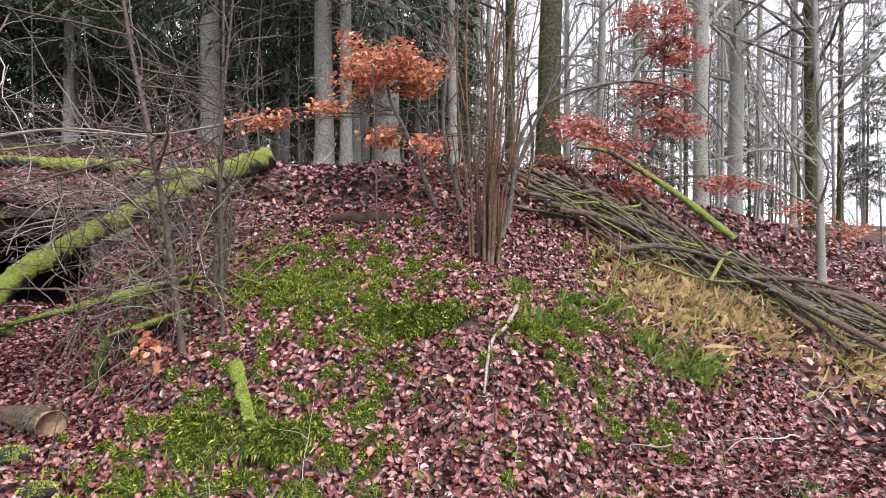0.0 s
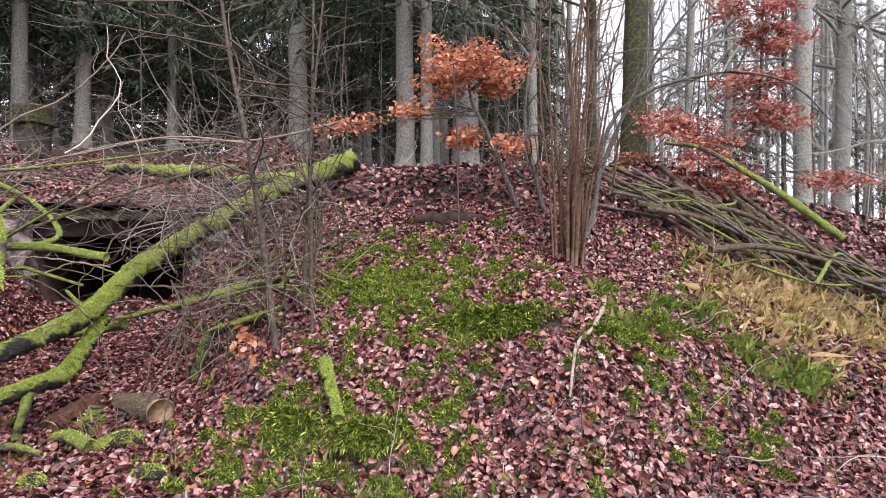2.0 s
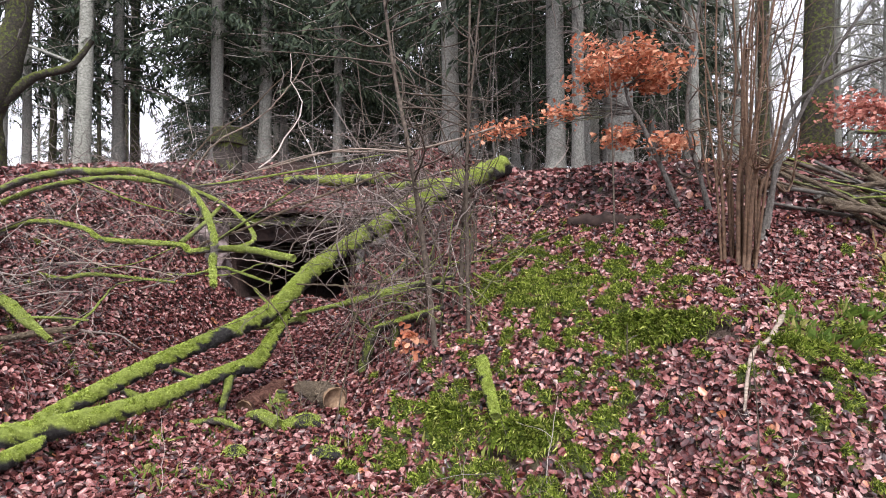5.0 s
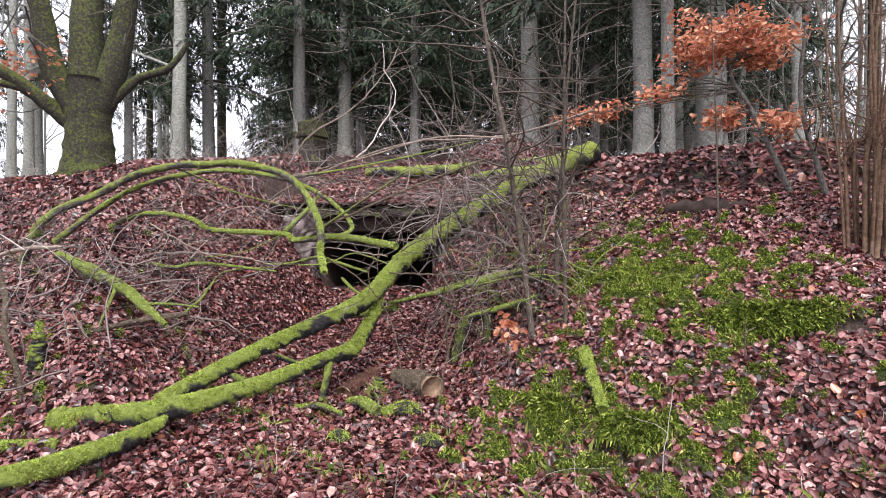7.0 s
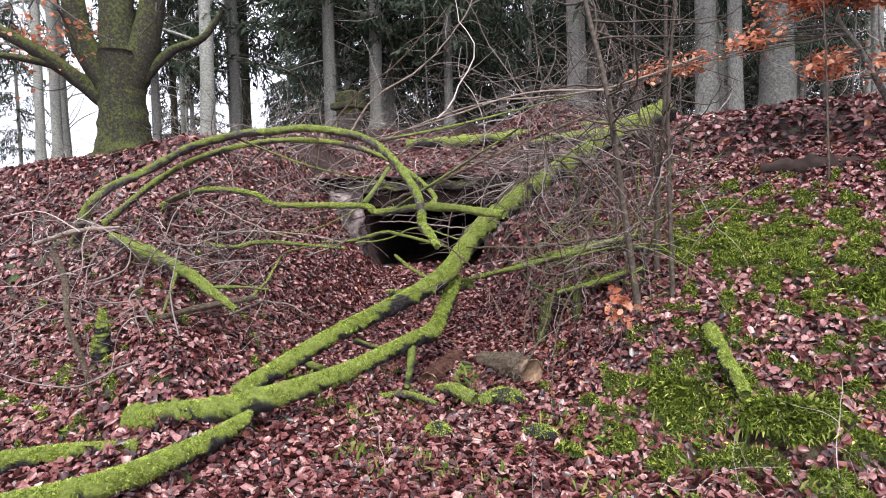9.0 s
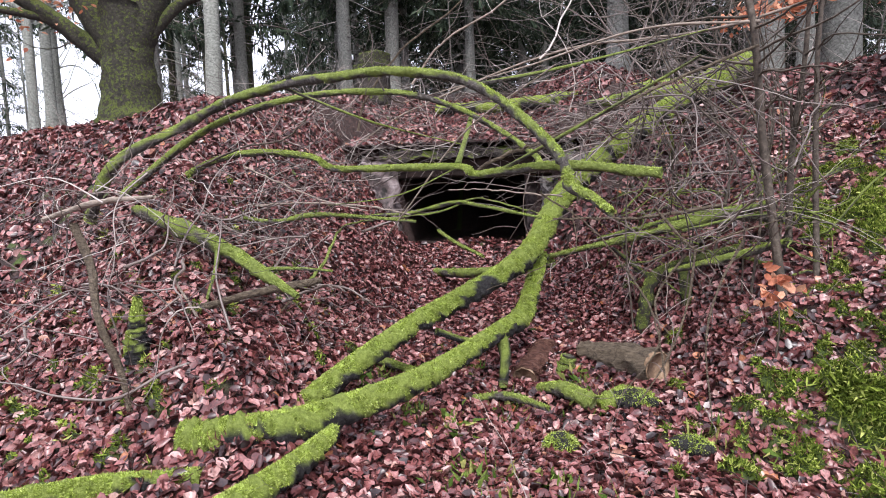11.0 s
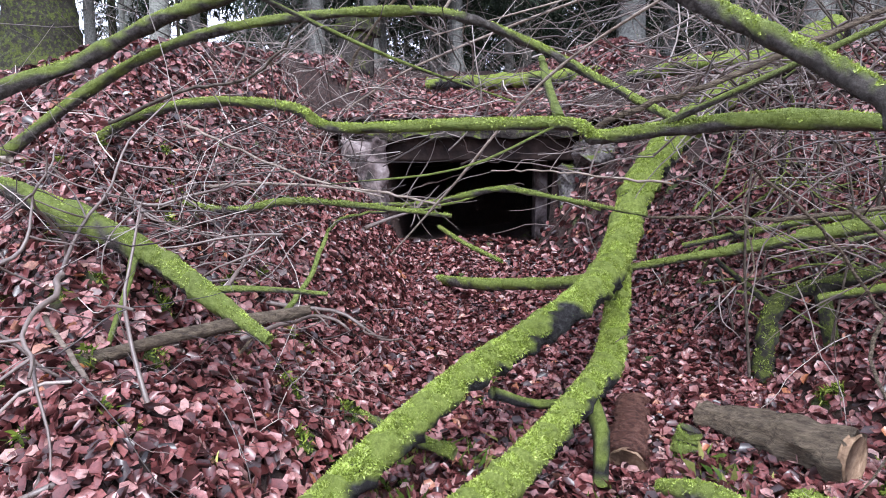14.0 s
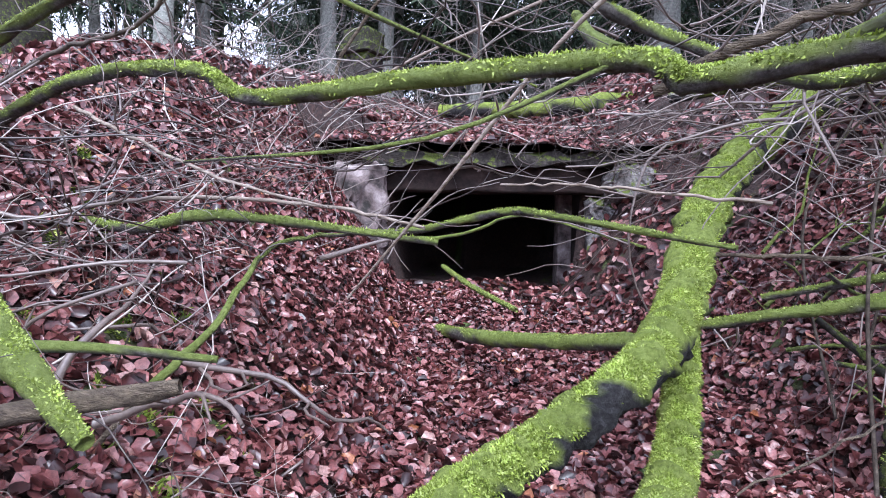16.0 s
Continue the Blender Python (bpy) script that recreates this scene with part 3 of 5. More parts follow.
def bare_tree(h, r, lean, mat, low, limbs, label, name="bare_tree"):
    """Leafless broadleaf tree: trunk, limbs that fork, fine twigs."""
    root = thing(name, label, "tree", group="broadleaf wood")
    m, p = trunk_mesh(h, r, lean)
    part("trunk", m, mat, root)
    t = Mesh()
    for _ in range(limbs):
        k = rng.uniform(low, 0.97)
        a = rng.uniform(0, 6.28)
        s = (lean * k * h, 0, k * h)
        L = h * (1.05 - k) * rng.uniform(0.25, 0.5) + 0.8
        q = wander(s, (math.cos(a), math.sin(a), rng.uniform(0.2, 1.0)), L, 6, 0.17, 0.03)
        rr = r * 0.30 * (1.15 - k)
        t.tube(q, rr + 0.012, 0.006, 5, 0, 10, False)
        for _ in range(7):
            j = rng.integers(1, 6)
            b = wander(q[j], rng.normal(0, 1, 3) * (1, 1, 0.5) + (q[j + 1] - q[j]) * 2 + np.array([0, 0, 0.2]), L * rng.uniform(0.25, 0.55), 5, 0.2)
            t.tube(b, 0.010, 0.004, 3, 0, 6, False)
            for _ in range(3):
                i = rng.integers(1, 5)
                t.tube(wander(b[i], rng.normal(0, 1, 3) + (b[i + 1] - b[i]) * 3, L * rng.uniform(0.1, 0.25), 3, 0.2), 0.006, 0.003, 3, 0, 3, False)
    tagged(part("branchwork", t, mat_pale_haze_trunk if mat == mat_pale_haze_trunk else mat_dark_trunk, root), kind="stuff")
    return root


def leafy_beech(name, label, path, r, layers, mat, per):
    """Young beech that keeps its dead leaves: stem, twigs and leaves in layers."""
    root = thing(name, label, "tree", path[0], "young beeches")
    inv = Matrix.Translation(-Vector(path[0]))
    m = Mesh()
    m.tube(path, r, r * 0.35, 8, 0.06, 24)
    o = part("stem", m, mat_dark_trunk, root)
    o.matrix_parent_inverse = inv
    t, g = Mesh(), Mesh()
    line = spline(path, 60)
    for cx, cy, cz, rx, ry, rz in layers:
        c = np.array([cx, cy, cz])
        i = np.argmin(np.linalg.norm(line - c, axis=1) + 0.6 * np.maximum(0, line[:, 2] - cz))
        for _ in range(int(2 + 26 * rx)):
            e = c + rng.normal(0, 0.5, 3) * (rx, ry, rz)
            mid = (line[i] + e) / 2 + rng.normal(0, 0.06, 3) + np.array([0, 0, 0.05])
            t.tube([line[i], mid, e, e + (e - mid) * 0.3 + rng.normal(0, 0.05, 3)], 0.008, 0.002, 4, 0, 9, False)
            n = int(per * rng.uniform(0.5, 1.4))
            k = rng.uniform(-0.35, 1.3, n)[:, None]
            cc = e + (e - mid) * k * 0.5 + rng.normal(0, 0.07, (n, 3)) * (1.3, 1.3, 0.7)
            g.pieces(leaf_shapes(n, 0.05, 0.09, cc, np.tile([0, -0.3, 0.8], (n, 1)), 0.55, 0.2, 0.5), LEAF_FACES)
    o = tagged(part("twigwork", t, mat_dark_trunk, root), kind="stuff")
    o.matrix_parent_inverse = inv
    o = part("crown", g, mat, root, "withered copper-orange leaves")
    o.matrix_parent_inverse = inv
    return root


def at_ground(x, y, rz=0.0, size=1.0):
    return pose(x, y, float(ground_z(x, y)) - 0.05, 0, 0, rz) @ Matrix.Scale(size, 4)


def place_copy(src, x, y, size):
    c = copy_thing(src, pose(x, y, float(ground_z(x, y)) - 0.05, 0, 0, rng.uniform(0, 360)))
    c.scale = (size[0], size[0], size[1])
    return c


spruces = [spruce(19, 0.17, 3.0, 110), spruce(17, 0.14, 2.2, 110), spruce(21, 0.19, 4.5, 100)]
bares = [bare_tree(18, 0.17, 0.01, mat_pale_haze_trunk, 0.22, 26, "tall leafless tree with smooth grey trunk"),
         bare_tree(15, 0.11, 0.02, mat_pale_haze_trunk, 0.15, 24, "slender leafless tree with grey bark"),
         bare_tree(17, 0.15, -0.015, mat_oak, 0.25, 26, "leafless tree with moss on its trunk")]
bpy.context.view_layer.update()
# trees that stand out: kind, x, y, radius
KNOWN = [("s", 0, -2.28, 11.0, 0.17), ("s", 2, -1.82, 10.8, 0.11), ("s", 2, -1.22, 12.5, 0.27), ("b", 2, 1.75, 9.5, 0.185), ("b", 0, 5.84, 13.0, 0.17),
         ("b", 0, 9.12, 18.0, 0.21), ("b", 2, 10.26, 16.0, 0.16), ("b", 1, 5.6, 8.5, 0.055), ("s", 0, -4.86, 12.0, 0.19), ("s", 1, -5.64, 16.0, 0.12),
         ("s", 1, -4.66, 17.0, 0.12), ("s", 0, -11.56, 18.0, 0.18), ("b", 1, 0.22, 12.0, 0.085), ("s", 1, -0.86, 20.0, 0.10), ("b", 1, 4.34, 16.0, 0.11),
         ("s", 0, -12.33, 12.9, 0.19), ("s", 0, -10.37, 12.42, 0.16), ("s", 2, -15.26, 11.95, 0.17), ("s", 1, -9.51, 14.8, 0.12), ("b", 1, -12.8, 9.04, 0.165),
         ("s", 1, -13.8, 10.75, 0.14), ("s", 0, -10.9, 11.22, 0.15), ("s", 1, -14.8, 9.07, 0.10), ("b", 1, -16, 7.3, 0.11), ("b", 1, -15.2, 6.56, 0.09),
         ("s", 1, -8.78, 13.5, 0.11), ("s", 1, -11.3, 14.4, 0.11)]
BASE_R = {"s": (0.17, 0.14, 0.19), "b": (0.17, 0.11, 0.15)}
taken = []
for kind, i, x, y, r in KNOWN:
    place_copy((spruces if kind == "s" else bares)[i], x, y, (r / BASE_R[kind][i], 1.0 if r > 0.07 else 0.5))
    taken.append((x, y))


def fill(sources, count, ang0, ang1, d0, d1, gap, s0, s1):
    made = tries = 0
    while made < count and tries < count * 40:
        tries += 1
        a, d = math.radians(rng.uniform(ang0, ang1)), math.sqrt(rng.uniform(d0 * d0, d1 * d1))
        x, y = -math.sin(a) * d - 1.5, math.cos(a) * d + 1
        if y < 9.5 and x > -10 or min(math.hypot(x - u, y - v) for u, v in taken) < gap:
            continue
        s = rng.uniform(s0, s1)
        place_copy(sources[rng.integers(0, len(sources))], x, y, (s, rng.uniform(0.85, 1.15)))
        taken.append((x, y))
        made += 1


fill(spruces, 68, -6, 46, 16, 44, 1.7, 0.6, 1.1)
fill(spruces, 8, 46, 75, 20, 44, 2.5, 0.5, 0.9)
fill(bares, 16, 45, 85, 13, 40, 1.6, 0.5, 1.1)
fill(spruces, 10, -45, -6, 28, 60, 2.0, 0.5, 1.0)
fill(bares, 60, -50, -4, 15, 50, 1.5, 0.35, 1.0)
fill(bares, 50, -50, -2, 45, 90, 1.5, 0.5, 1.1)
# Unseen spruces added behind to the left, to shade the left bank.
fill(spruces, 9, 85, 140, 11, 28, 2.5, 0.8, 1.1)
fill(bares, 14, 85, 300, 16, 45, 3.0, 0.7, 1.1)
for src, (x, y) in zip(spruces + bares, [(-7, 24), (-13, 22), (-3, 26), (8, 24), (12, 22), (16, 26)]):
    src.location = (x, y, float(ground_z(x, y)) - 0.05)


def old_oak():
    b = Vector((-10.1, 5.4, float(ground_z(-10.1, 5.4)) - 0.1))
    root = thing("old_tree", "thick mossy old tree with forking limbs", "tree", b)
    m = Mesh()
    m.tube([(0, 0, 0), (0, 0, 0.35), (0.02, 0, 1.0), (0.05, 0.02, 1.7)], [0.52, 0.40, 0.33, 0.36], None, 18, 0.07, 22)
    part("trunk", m, mat_oak, root)
    for path, r0, r1 in [([(0.1, 0, 1.1), (0.35, 0.2, 1.9), (0.5, 0.35, 3.0), (0.75, 0.5, 5)], 0.26, 0.12), ([(0, 0, 1.3), (-0.05, 0, 2.4), (-0.1, 0.1, 3.6), (0, 0.3, 5.5)], 0.30, 0.15),
                         ([(-0.1, -0.1, 1.2), (-0.4, -0.35, 1.9), (-0.55, -0.5, 3.0), (-1, -0.8, 4.5)], 0.22, 0.12), ([(-0.15, -0.1, 0.9), (-0.6, -0.6, 1.5), (-1.2, -1.1, 2.0), (-2.4, -1.8, 2.7)], 0.14, 0.06),
                         ([(0.3, 0.15, 1.3), (0.6, 0.45, 1.75), (0.95, 0.8, 2.0), (1.2, 1.0, 2.45)], 0.09, 0.04), ([(-0.6, -0.6, 1.5), (-1.0, -1.0, 1.6), (-1.8, -1.5, 1.75)], 0.07, 0.03)]:
        t = Mesh()
        t.tube(path, r0, r1, 12, 0.08, 22)
        part("limb", t, mat_oak, root)
    t, g = Mesh(), Mesh()
    for _ in range(30):
        s = rng.uniform((-1.5, -1.2, 1.6), (0.9, 0.8, 4))
        t.tube(wander(s, rng.normal(0, 1, 3), 1.4, 5, 0.2), 0.015, 0.005, 4, 0, 8, False)
    n = 260
    g.pieces(leaf_shapes(n, 0.06, 0.10, rng.normal(0, 1, (n, 3)) * (0.5, 0.5, 0.25) + np.array([-0.7, -0.7, 1.9]), np.tile([0, 0, 1.0], (n, 1)), 0.6), LEAF_FACES)
    tagged(part("twigwork", t, mat_dark_trunk, root), kind="stuff")
    part("leaves", g, mat_beech, root, "few withered orange leaves")


old_oak()
leafy_beech("young_beech", "young beech holding bright orange withered leaves", [(-0.02, 7.25, 1.9), (-0.25, 7.2, 2.5), (-0.5, 7.2, 3.1), (-0.68, 7.25, 3.5), (-0.75, 7.3, 4.4)], 0.035,
            [(-0.85, 7.2, 4.0, 0.40, 0.4, 0.22), (-0.55, 7.2, 3.8, 0.40, 0.4, 0.14), (-1.0, 7.2, 3.7, 0.3, 0.4, 0.14), (-0.35, 7.2, 3.62, 0.28, 0.3, 0.08),
             (-1.35, 7.2, 3.3, 0.14, 0.2, 0.06), (-0.75, 7.2, 3.0, 0.2, 0.3, 0.10), (-0.2, 7.2, 2.85, 0.16, 0.3, 0.08), (-2.1, 7.2, 3.2, 0.12, 0.2, 0.08)], mat_beech, 46)
leafy_beech("young_beech", "young beech with layered russet withered leaves", [(3.1, 9.2, 1.8), (3.25, 9.2, 2.8), (3.5, 9.2, 3.8), (3.6, 9.3, 5.6)], 0.045,
            [(2.6, 9, 3.0, 0.55, 0.5, 0.3), (2.9, 9, 2.5, 0.5, 0.5, 0.35), (3.6, 9, 3.55, 0.6, 0.5, 0.10), (3.5, 9, 4.0, 0.5, 0.5, 0.12), (3.6, 9, 4.7, 0.45, 0.5, 0.2),
             (3.3, 9, 5.2, 0.5, 0.5, 0.2), (2.3, 9, 3.4, 0.4, 0.4, 0.1), (4.3, 9, 2.6, 0.3, 0.4, 0.06), (2.9, 8.8, 2.0, 0.4, 0.4, 0.2)], mat_red, 60)
leafy_beech("young_beech", "low beech sapling with russet withered leaves", [(5.7, 8.9, 1.5), (5.7, 8.9, 2.2), (5.75, 8.9, 2.7)], 0.015,
            [(5.6, 8.9, 2.2, 0.35, 0.3, 0.2), (6.3, 8.9, 1.9, 0.3, 0.3, 0.15)], mat_beech, 16)

# ---- bunker ----
def local(w, s, z):
    return (AX + DX * s + DY * w, AY + DY * s - DX * w, z)


def block(mesh, w0, w1, s0, s1, z0, z1, ragged=0.02, cells=6):
    """A rough-faced block in the bunker's own directions, of many facets."""
    bm = bmesh.new()
    bmesh.ops.create_cube(bm, size=1)
    bmesh.ops.subdivide_edges(bm, edges=bm.edges[:], cuts=cells, use_grid_fill=True)
    out = []
    for v in bm.verts:
        w, s, z = w0 + (v.co.x + 0.5) * (w1 - w0), s0 + (v.co.y + 0.5) * (s1 - s0), z0 + (v.co.z + 0.5) * (z1 - z0)
        k = noise.noise_vector(Vector((w * 4, s * 4, z * 4))) * ragged + noise.noise_vector(Vector((w * 13, s * 13, z * 13))) * ragged * 0.5
        out.append(local(w + k.x, s + k.y, z + k.z))
    bm.verts.index_update()
    mesh.add(out, [tuple(v.index for v in f.verts) for f in bm.faces])
    bm.free()


def bunker():
    root = thing("bunker", "half-buried ruined concrete bunker entrance under a leafy bank", "bunker", local(0, 5.5, 0.7))
    inv = Matrix.Translation(-root.location)

    def piece(name, mat, boxes, label="", ragged=0.02, cells=6):
        m = Mesh()
        for b in boxes:
            block(m, *b, ragged, cells)
        o = part(name, m, mat, root, label)
        o.matrix_parent_inverse = inv

    piece("roof_slab", mat_slab, [(-1.35, 1.45, 5.3, 9.6, 2.0, 2.14)], "dark mossy concrete slab edge", 0.07, 26)
    piece("lintel", mat_brick, [(-1.15, 1.2, 5.45, 5.75, 1.74, 2.01)], "dark brick lintel", 0.02, 8)
    piece("pier", mat_plaster, [(-1.62, -1.12, 5.3, 5.65, 0.4, 2.0)], "stained pinkish render on crumbling pier", 0.13, 18)
    piece("pier", mat_concrete, [(1.02, 1.28, 5.42, 5.75, 0.4, 1.66)], "broken stone pier", 0.14, 14)
    piece("rubble_block", mat_concrete, [(1.15, 1.6, 5.2, 5.6, 1.75, 2.0)], "", 0.15, 14)
    piece("side_wall", mat_shaded_inside, [(-1.4, -1.12, 5.65, 9.6, 0.3, 2.0)], "", 0.01)
    piece("side_wall", mat_shaded_inside, [(0.98, 1.3, 5.7, 9.6, 0.3, 2.0)], "", 0.01)
    piece("inner_pier", mat_plaster, [(0.82, 1.0, 6.3, 6.6, 0.4, 2.0)], "pale grey concrete jamb", 0.01)
    piece("back_wall", mat_shaded_inside, [(-1.4, 1.3, 9.4, 9.7, 0.3, 2.0)], "", 0.01)


bunker()


def roof_soil():
    """Leafy soil on the bunker's slab."""
    m = Mesh()
    w = np.linspace(-1.9, 2.0, 60)
    s = np.linspace(5.2, 10.4, 70)
    W, S = np.meshgrid(w, s)
    X, Y = AX + DX * S + DY * W, AY + DY * S - DX * W
    Z = np.minimum(2.20 + 0.32 * (S - 5.2), ground_z(X, Y, False) + 0.03) + 0.03 * rough_field(X, Y, 2, 8)
    k = (np.arange(69)[:, None] * 60 + np.arange(59)[None]).ravel()
    m.add(np.stack([X, Y, Z], -1).reshape(-1, 3), np.stack([k, k + 1, k + 61, k + 60], 1).tolist())
    single("earth_cover", m, mat_soil, "dark soil heaped on the bunker roof", "soil", kind="structure")
    c = 9500
    sw, ss = rng.uniform(-1.8, 1.9, c), rng.uniform(5.2, 9.8, c)
    x, y = AX + DX * ss + DY * sw, AY + DY * ss - DX * sw
    z = np.minimum(2.20 + 0.32 * (ss - 5.2), ground_z(x, y, False) + 0.03) + 0.03 * rough_field(x, y, 2, 8) + 0.02
    g = Mesh()
    g.pieces(leaf_shapes(c, 0.045, 0.10, np.stack([x, y, z], 1), np.tile([0.1, -0.3, 1.0], (c, 1)), 0.45), LEAF_FACES)
    single("leaf_litter", g, mat_leaf, "wet red-brown fallen leaves on the bunker roof", "leaves", kind="stuff")


roof_soil()


def concrete_post():
    b = (-8.35, 8.85, float(ground_z(-8.35, 8.85)) - 0.1)
    root = thing("concrete_post", "square mossy concrete post with a flat cap", "post", b)
    for name, w, z0, z1, rag in (("shaft", 0.19, 0.0, 0.62, 0.02), ("cap", 0.27, 0.62, 0.74, 0.02), ("head", 0.2, 0.74, 0.95, 0.03)):
        m = Mesh()
        bm = bmesh.new()
        bmesh.ops.create_cube(bm, size=1)
        bmesh.ops.subdivide_edges(bm, edges=bm.edges[:], cuts=5, use_grid_fill=True)
        bm.verts.index_update()
        m.add([(v.co.x * 2 * w + noise.noise(v.co * 5) * rag, v.co.y * 2 * w + noise.noise(v.co * 5 + Vector((3, 1, 0))) * rag, z0 + (v.co.z + 0.5) * (z1 - z0)) for v in bm.verts],
              [tuple(v.index for v in f.verts) for f in bm.faces])
        bm.free()
        part(name, m, mat_oak if name != "shaft" else mat_slab, root)


concrete_post()

# ---- the fallen tree over the trench ----
fallen("fallen_tree", "long fallen trunk coated in bright green moss", [(-2.47, 8.15, 2.85), (-2.92, 7.5, 2.54), (-3.3, 6.95, 2.22), (-3.6, 6.45, 1.91), (-3.78, 5.9, 1.62), (-3.86, 5.36, 1.38), (-3.9, 4.75, 1.0),
        (-3.97, 4.35, 0.85), (-4.17, 3.93, 0.69), (-4.35, 3.66, 0.57), (-4.53, 3.16, 0.37), (-4.62, 2.75, 0.2), (-4.68, 2.5, 0.06)],
       [0.15, 0.13, 0.115, 0.11, 0.105, 0.10, 0.088, 0.078, 0.07, 0.068, 0.07, 0.075, 0.075], mat_log, 16000, 16,
       twigs=[([(-4.25, 3.75, 0.5), (-4.1, 3.95, 0.4), (-3.85, 4.1, 0.42)], 0.03, 0.015), ([(-2.9, 7.55, 2.54), (-3.6, 7.6, 2.56), (-4.3, 7.9, 2.55)], 0.09, 0.06)])
fallen("fallen_tree", "forked mossy trunk lying on the leaves", [(-3.90, 4.9, 0.93), (-3.87, 4.65, 0.70), (-3.87, 4.4, 0.50), (-3.9, 4.05, 0.46), (-4.0, 3.5, 0.37), (-4.1, 3.1, 0.32), (-4.35, 2.6, 0.26), (-4.6, 2.3, 0.235), (-4.82, 2.15, 0.22)],
       [0.06, 0.065, 0.075, 0.063, 0.062, 0.07, 0.085, 0.11, 0.115], mat_log, 13000, 16,
       twigs=[([(-3.92, 4.1, 0.45), (-3.82, 3.95, 0.32), (-3.80, 3.85, 0.12)], 0.05, 0.03)])
fallen("fallen_branch", "mossy branch forking from the fallen trunk", [(-4.2, 2.6, 0.22), (-4.19, 2.3, 0.17), (-4.2, 1.98, 0.15), (-4.25, 1.65, 0.14), (-4.55, 1.2, 0.12)], [0.04, 0.06, 0.065, 0.065, 0.06], mat_log, 5000)
fallen("fallen_branch", "low mossy branch half sunk in leaves", [(-4.55, 2.05, 0.14), (-4.93, 1.78, 0.13), (-5.28, 1.43, 0.12), (-5.7, 1.15, 0.1)], [0.05, 0.06, 0.055, 0.045], mat_log, 3500)
fallen("arching_branch", "mossy branch arching over the trench", [(-6.95, 2.95, 1.35), (-6.62, 3.0, 1.78), (-6.4, 3.45, 2.08), (-5.93, 3.55, 2.25), (-5.23, 3.49, 2.28), (-4.72, 3.35, 2.23), (-4.33, 3.38, 2.22), (-3.9, 3.34, 2.13),
        (-3.66, 3.35, 2.03), (-3.4, 3.25, 1.85), (-3.17, 3.1, 1.66), (-3.06, 2.99, 1.54), (-3.03, 2.95, 1.45), (-2.9, 2.82, 1.4), (-2.78, 2.7, 1.33)], [0.045, 0.036, 0.029, 0.026, 0.026, 0.018], mat_limb, 2600, 10, "branch",
       [([(-3.7, 3.35, 2.05), (-3.3, 3.9, 2.2), (-2.6, 4.6, 2.45)], 0.014, 0.006), ([(-5.3, 3.5, 2.26), (-4.8, 3.9, 2.0), (-4.4, 4.5, 1.85)], 0.012, 0.005)])
fallen("arching_branch", "thinner mossy branch arching beside another", [(-7.05, 3.3, 1.55), (-6.5, 3.6, 2.0), (-5.85, 3.7, 2.19), (-5.3, 3.95, 2.28), (-4.6, 3.95, 2.2), (-4.25, 4.15, 2.08), (-3.91, 4.2, 1.88), (-3.57, 4.0, 1.66), (-3.4, 3.5, 1.56)],
       [0.035, 0.026, 0.022, 0.019, 0.016], mat_limb, 1300, 10, "branch")
fallen("arching_branch", "crooked mossy branch across the bunker mouth", [(-7.0, 3.75, 1.65), (-6.4, 3.75, 1.82), (-5.79, 3.66, 1.84), (-5.17, 3.58, 1.76), (-4.95, 3.6, 1.66), (-4.36, 3.52, 1.63), (-3.87, 3.48, 1.60), (-3.77, 3.47, 1.55),
        (-3.55, 3.43, 1.56), (-3.2, 3.42, 1.57), (-2.7, 3.4, 1.5)], [0.03, 0.026, 0.023, 0.022, 0.022, 0.024, 0.026], mat_limb, 3000, 12, "branch",
       [([(-3.6, 3.44, 1.56), (-3.1, 3.3, 1.75), (-2.5, 3.2, 2.0)], 0.012, 0.006), ([(-3.9, 3.48, 1.6), (-4.2, 3.3, 1.45), (-4.6, 3.1, 1.4)], 0.006, 0.003), ([(-3.9, 3.5, 1.62), (-4.05, 3.9, 1.8), (-4.2, 4.3, 2.02)], 0.022, 0.018)])
fallen("rotten_branch", "rotting branch with moss lying on the mound", [(-6.4, 3.0, 1.42), (-5.95, 3.08, 1.26), (-5.6, 3.18, 1.09), (-5.3, 3.14, 0.98), (-4.9, 3.1, 0.82)], [0.045, 0.06, 0.052, 0.048, 0.018], mat_limb, 900, 12, "branch", [([(-5.7, 3.15, 1.12), (-5.55, 3.0, 1.0), (-5.5, 2.85, 0.75)], 0.02, 0.01), ([(-5.3, 3.14, 0.98), (-5.05, 3.25, 0.98), (-4.85, 3.4, 0.95)], 0.018, 0.01)])
fallen("broken_branch", "splintered pale branch on the mound", [(-6.9, 2.6, 1.38), (-6.2, 2.6, 1.48), (-5.64, 2.65, 1.50)], [0.02, 0.022, 0.012], mat_pale, 0, 8, "branch")
fallen("crooked_stick", "crooked dark stick with patches of moss", [(-5.75, 2.2, 1.35), (-5.6, 2.2, 1.1), (-5.4, 2.1, 0.85), (-5.3, 2.15, 0.5), (-5.15, 2.1, 0.15)], [0.024, 0.022, 0.02, 0.018, 0.016], mat_rot, 0, 8, "stick")
fallen("dark_stick", "dark wet stick lying on leaves", [(-5.6, 2.7, 0.72), (-5.2, 3.0, 0.84), (-4.86, 3.3, 0.90)], [0.03, 0.026, 0.022], mat_rot, 0, 8, "stick")
fallen("crossing_branch", "mossy branch lying across the trench floor", [(-5.85, 6.45, 0.52), (-5.2, 5.9, 0.60), (-4.6, 5.6, 0.68), (-3.9, 5.2, 0.82)], [0.045, 0.05, 0.045, 0.04], mat_limb, 900, 10, "branch")
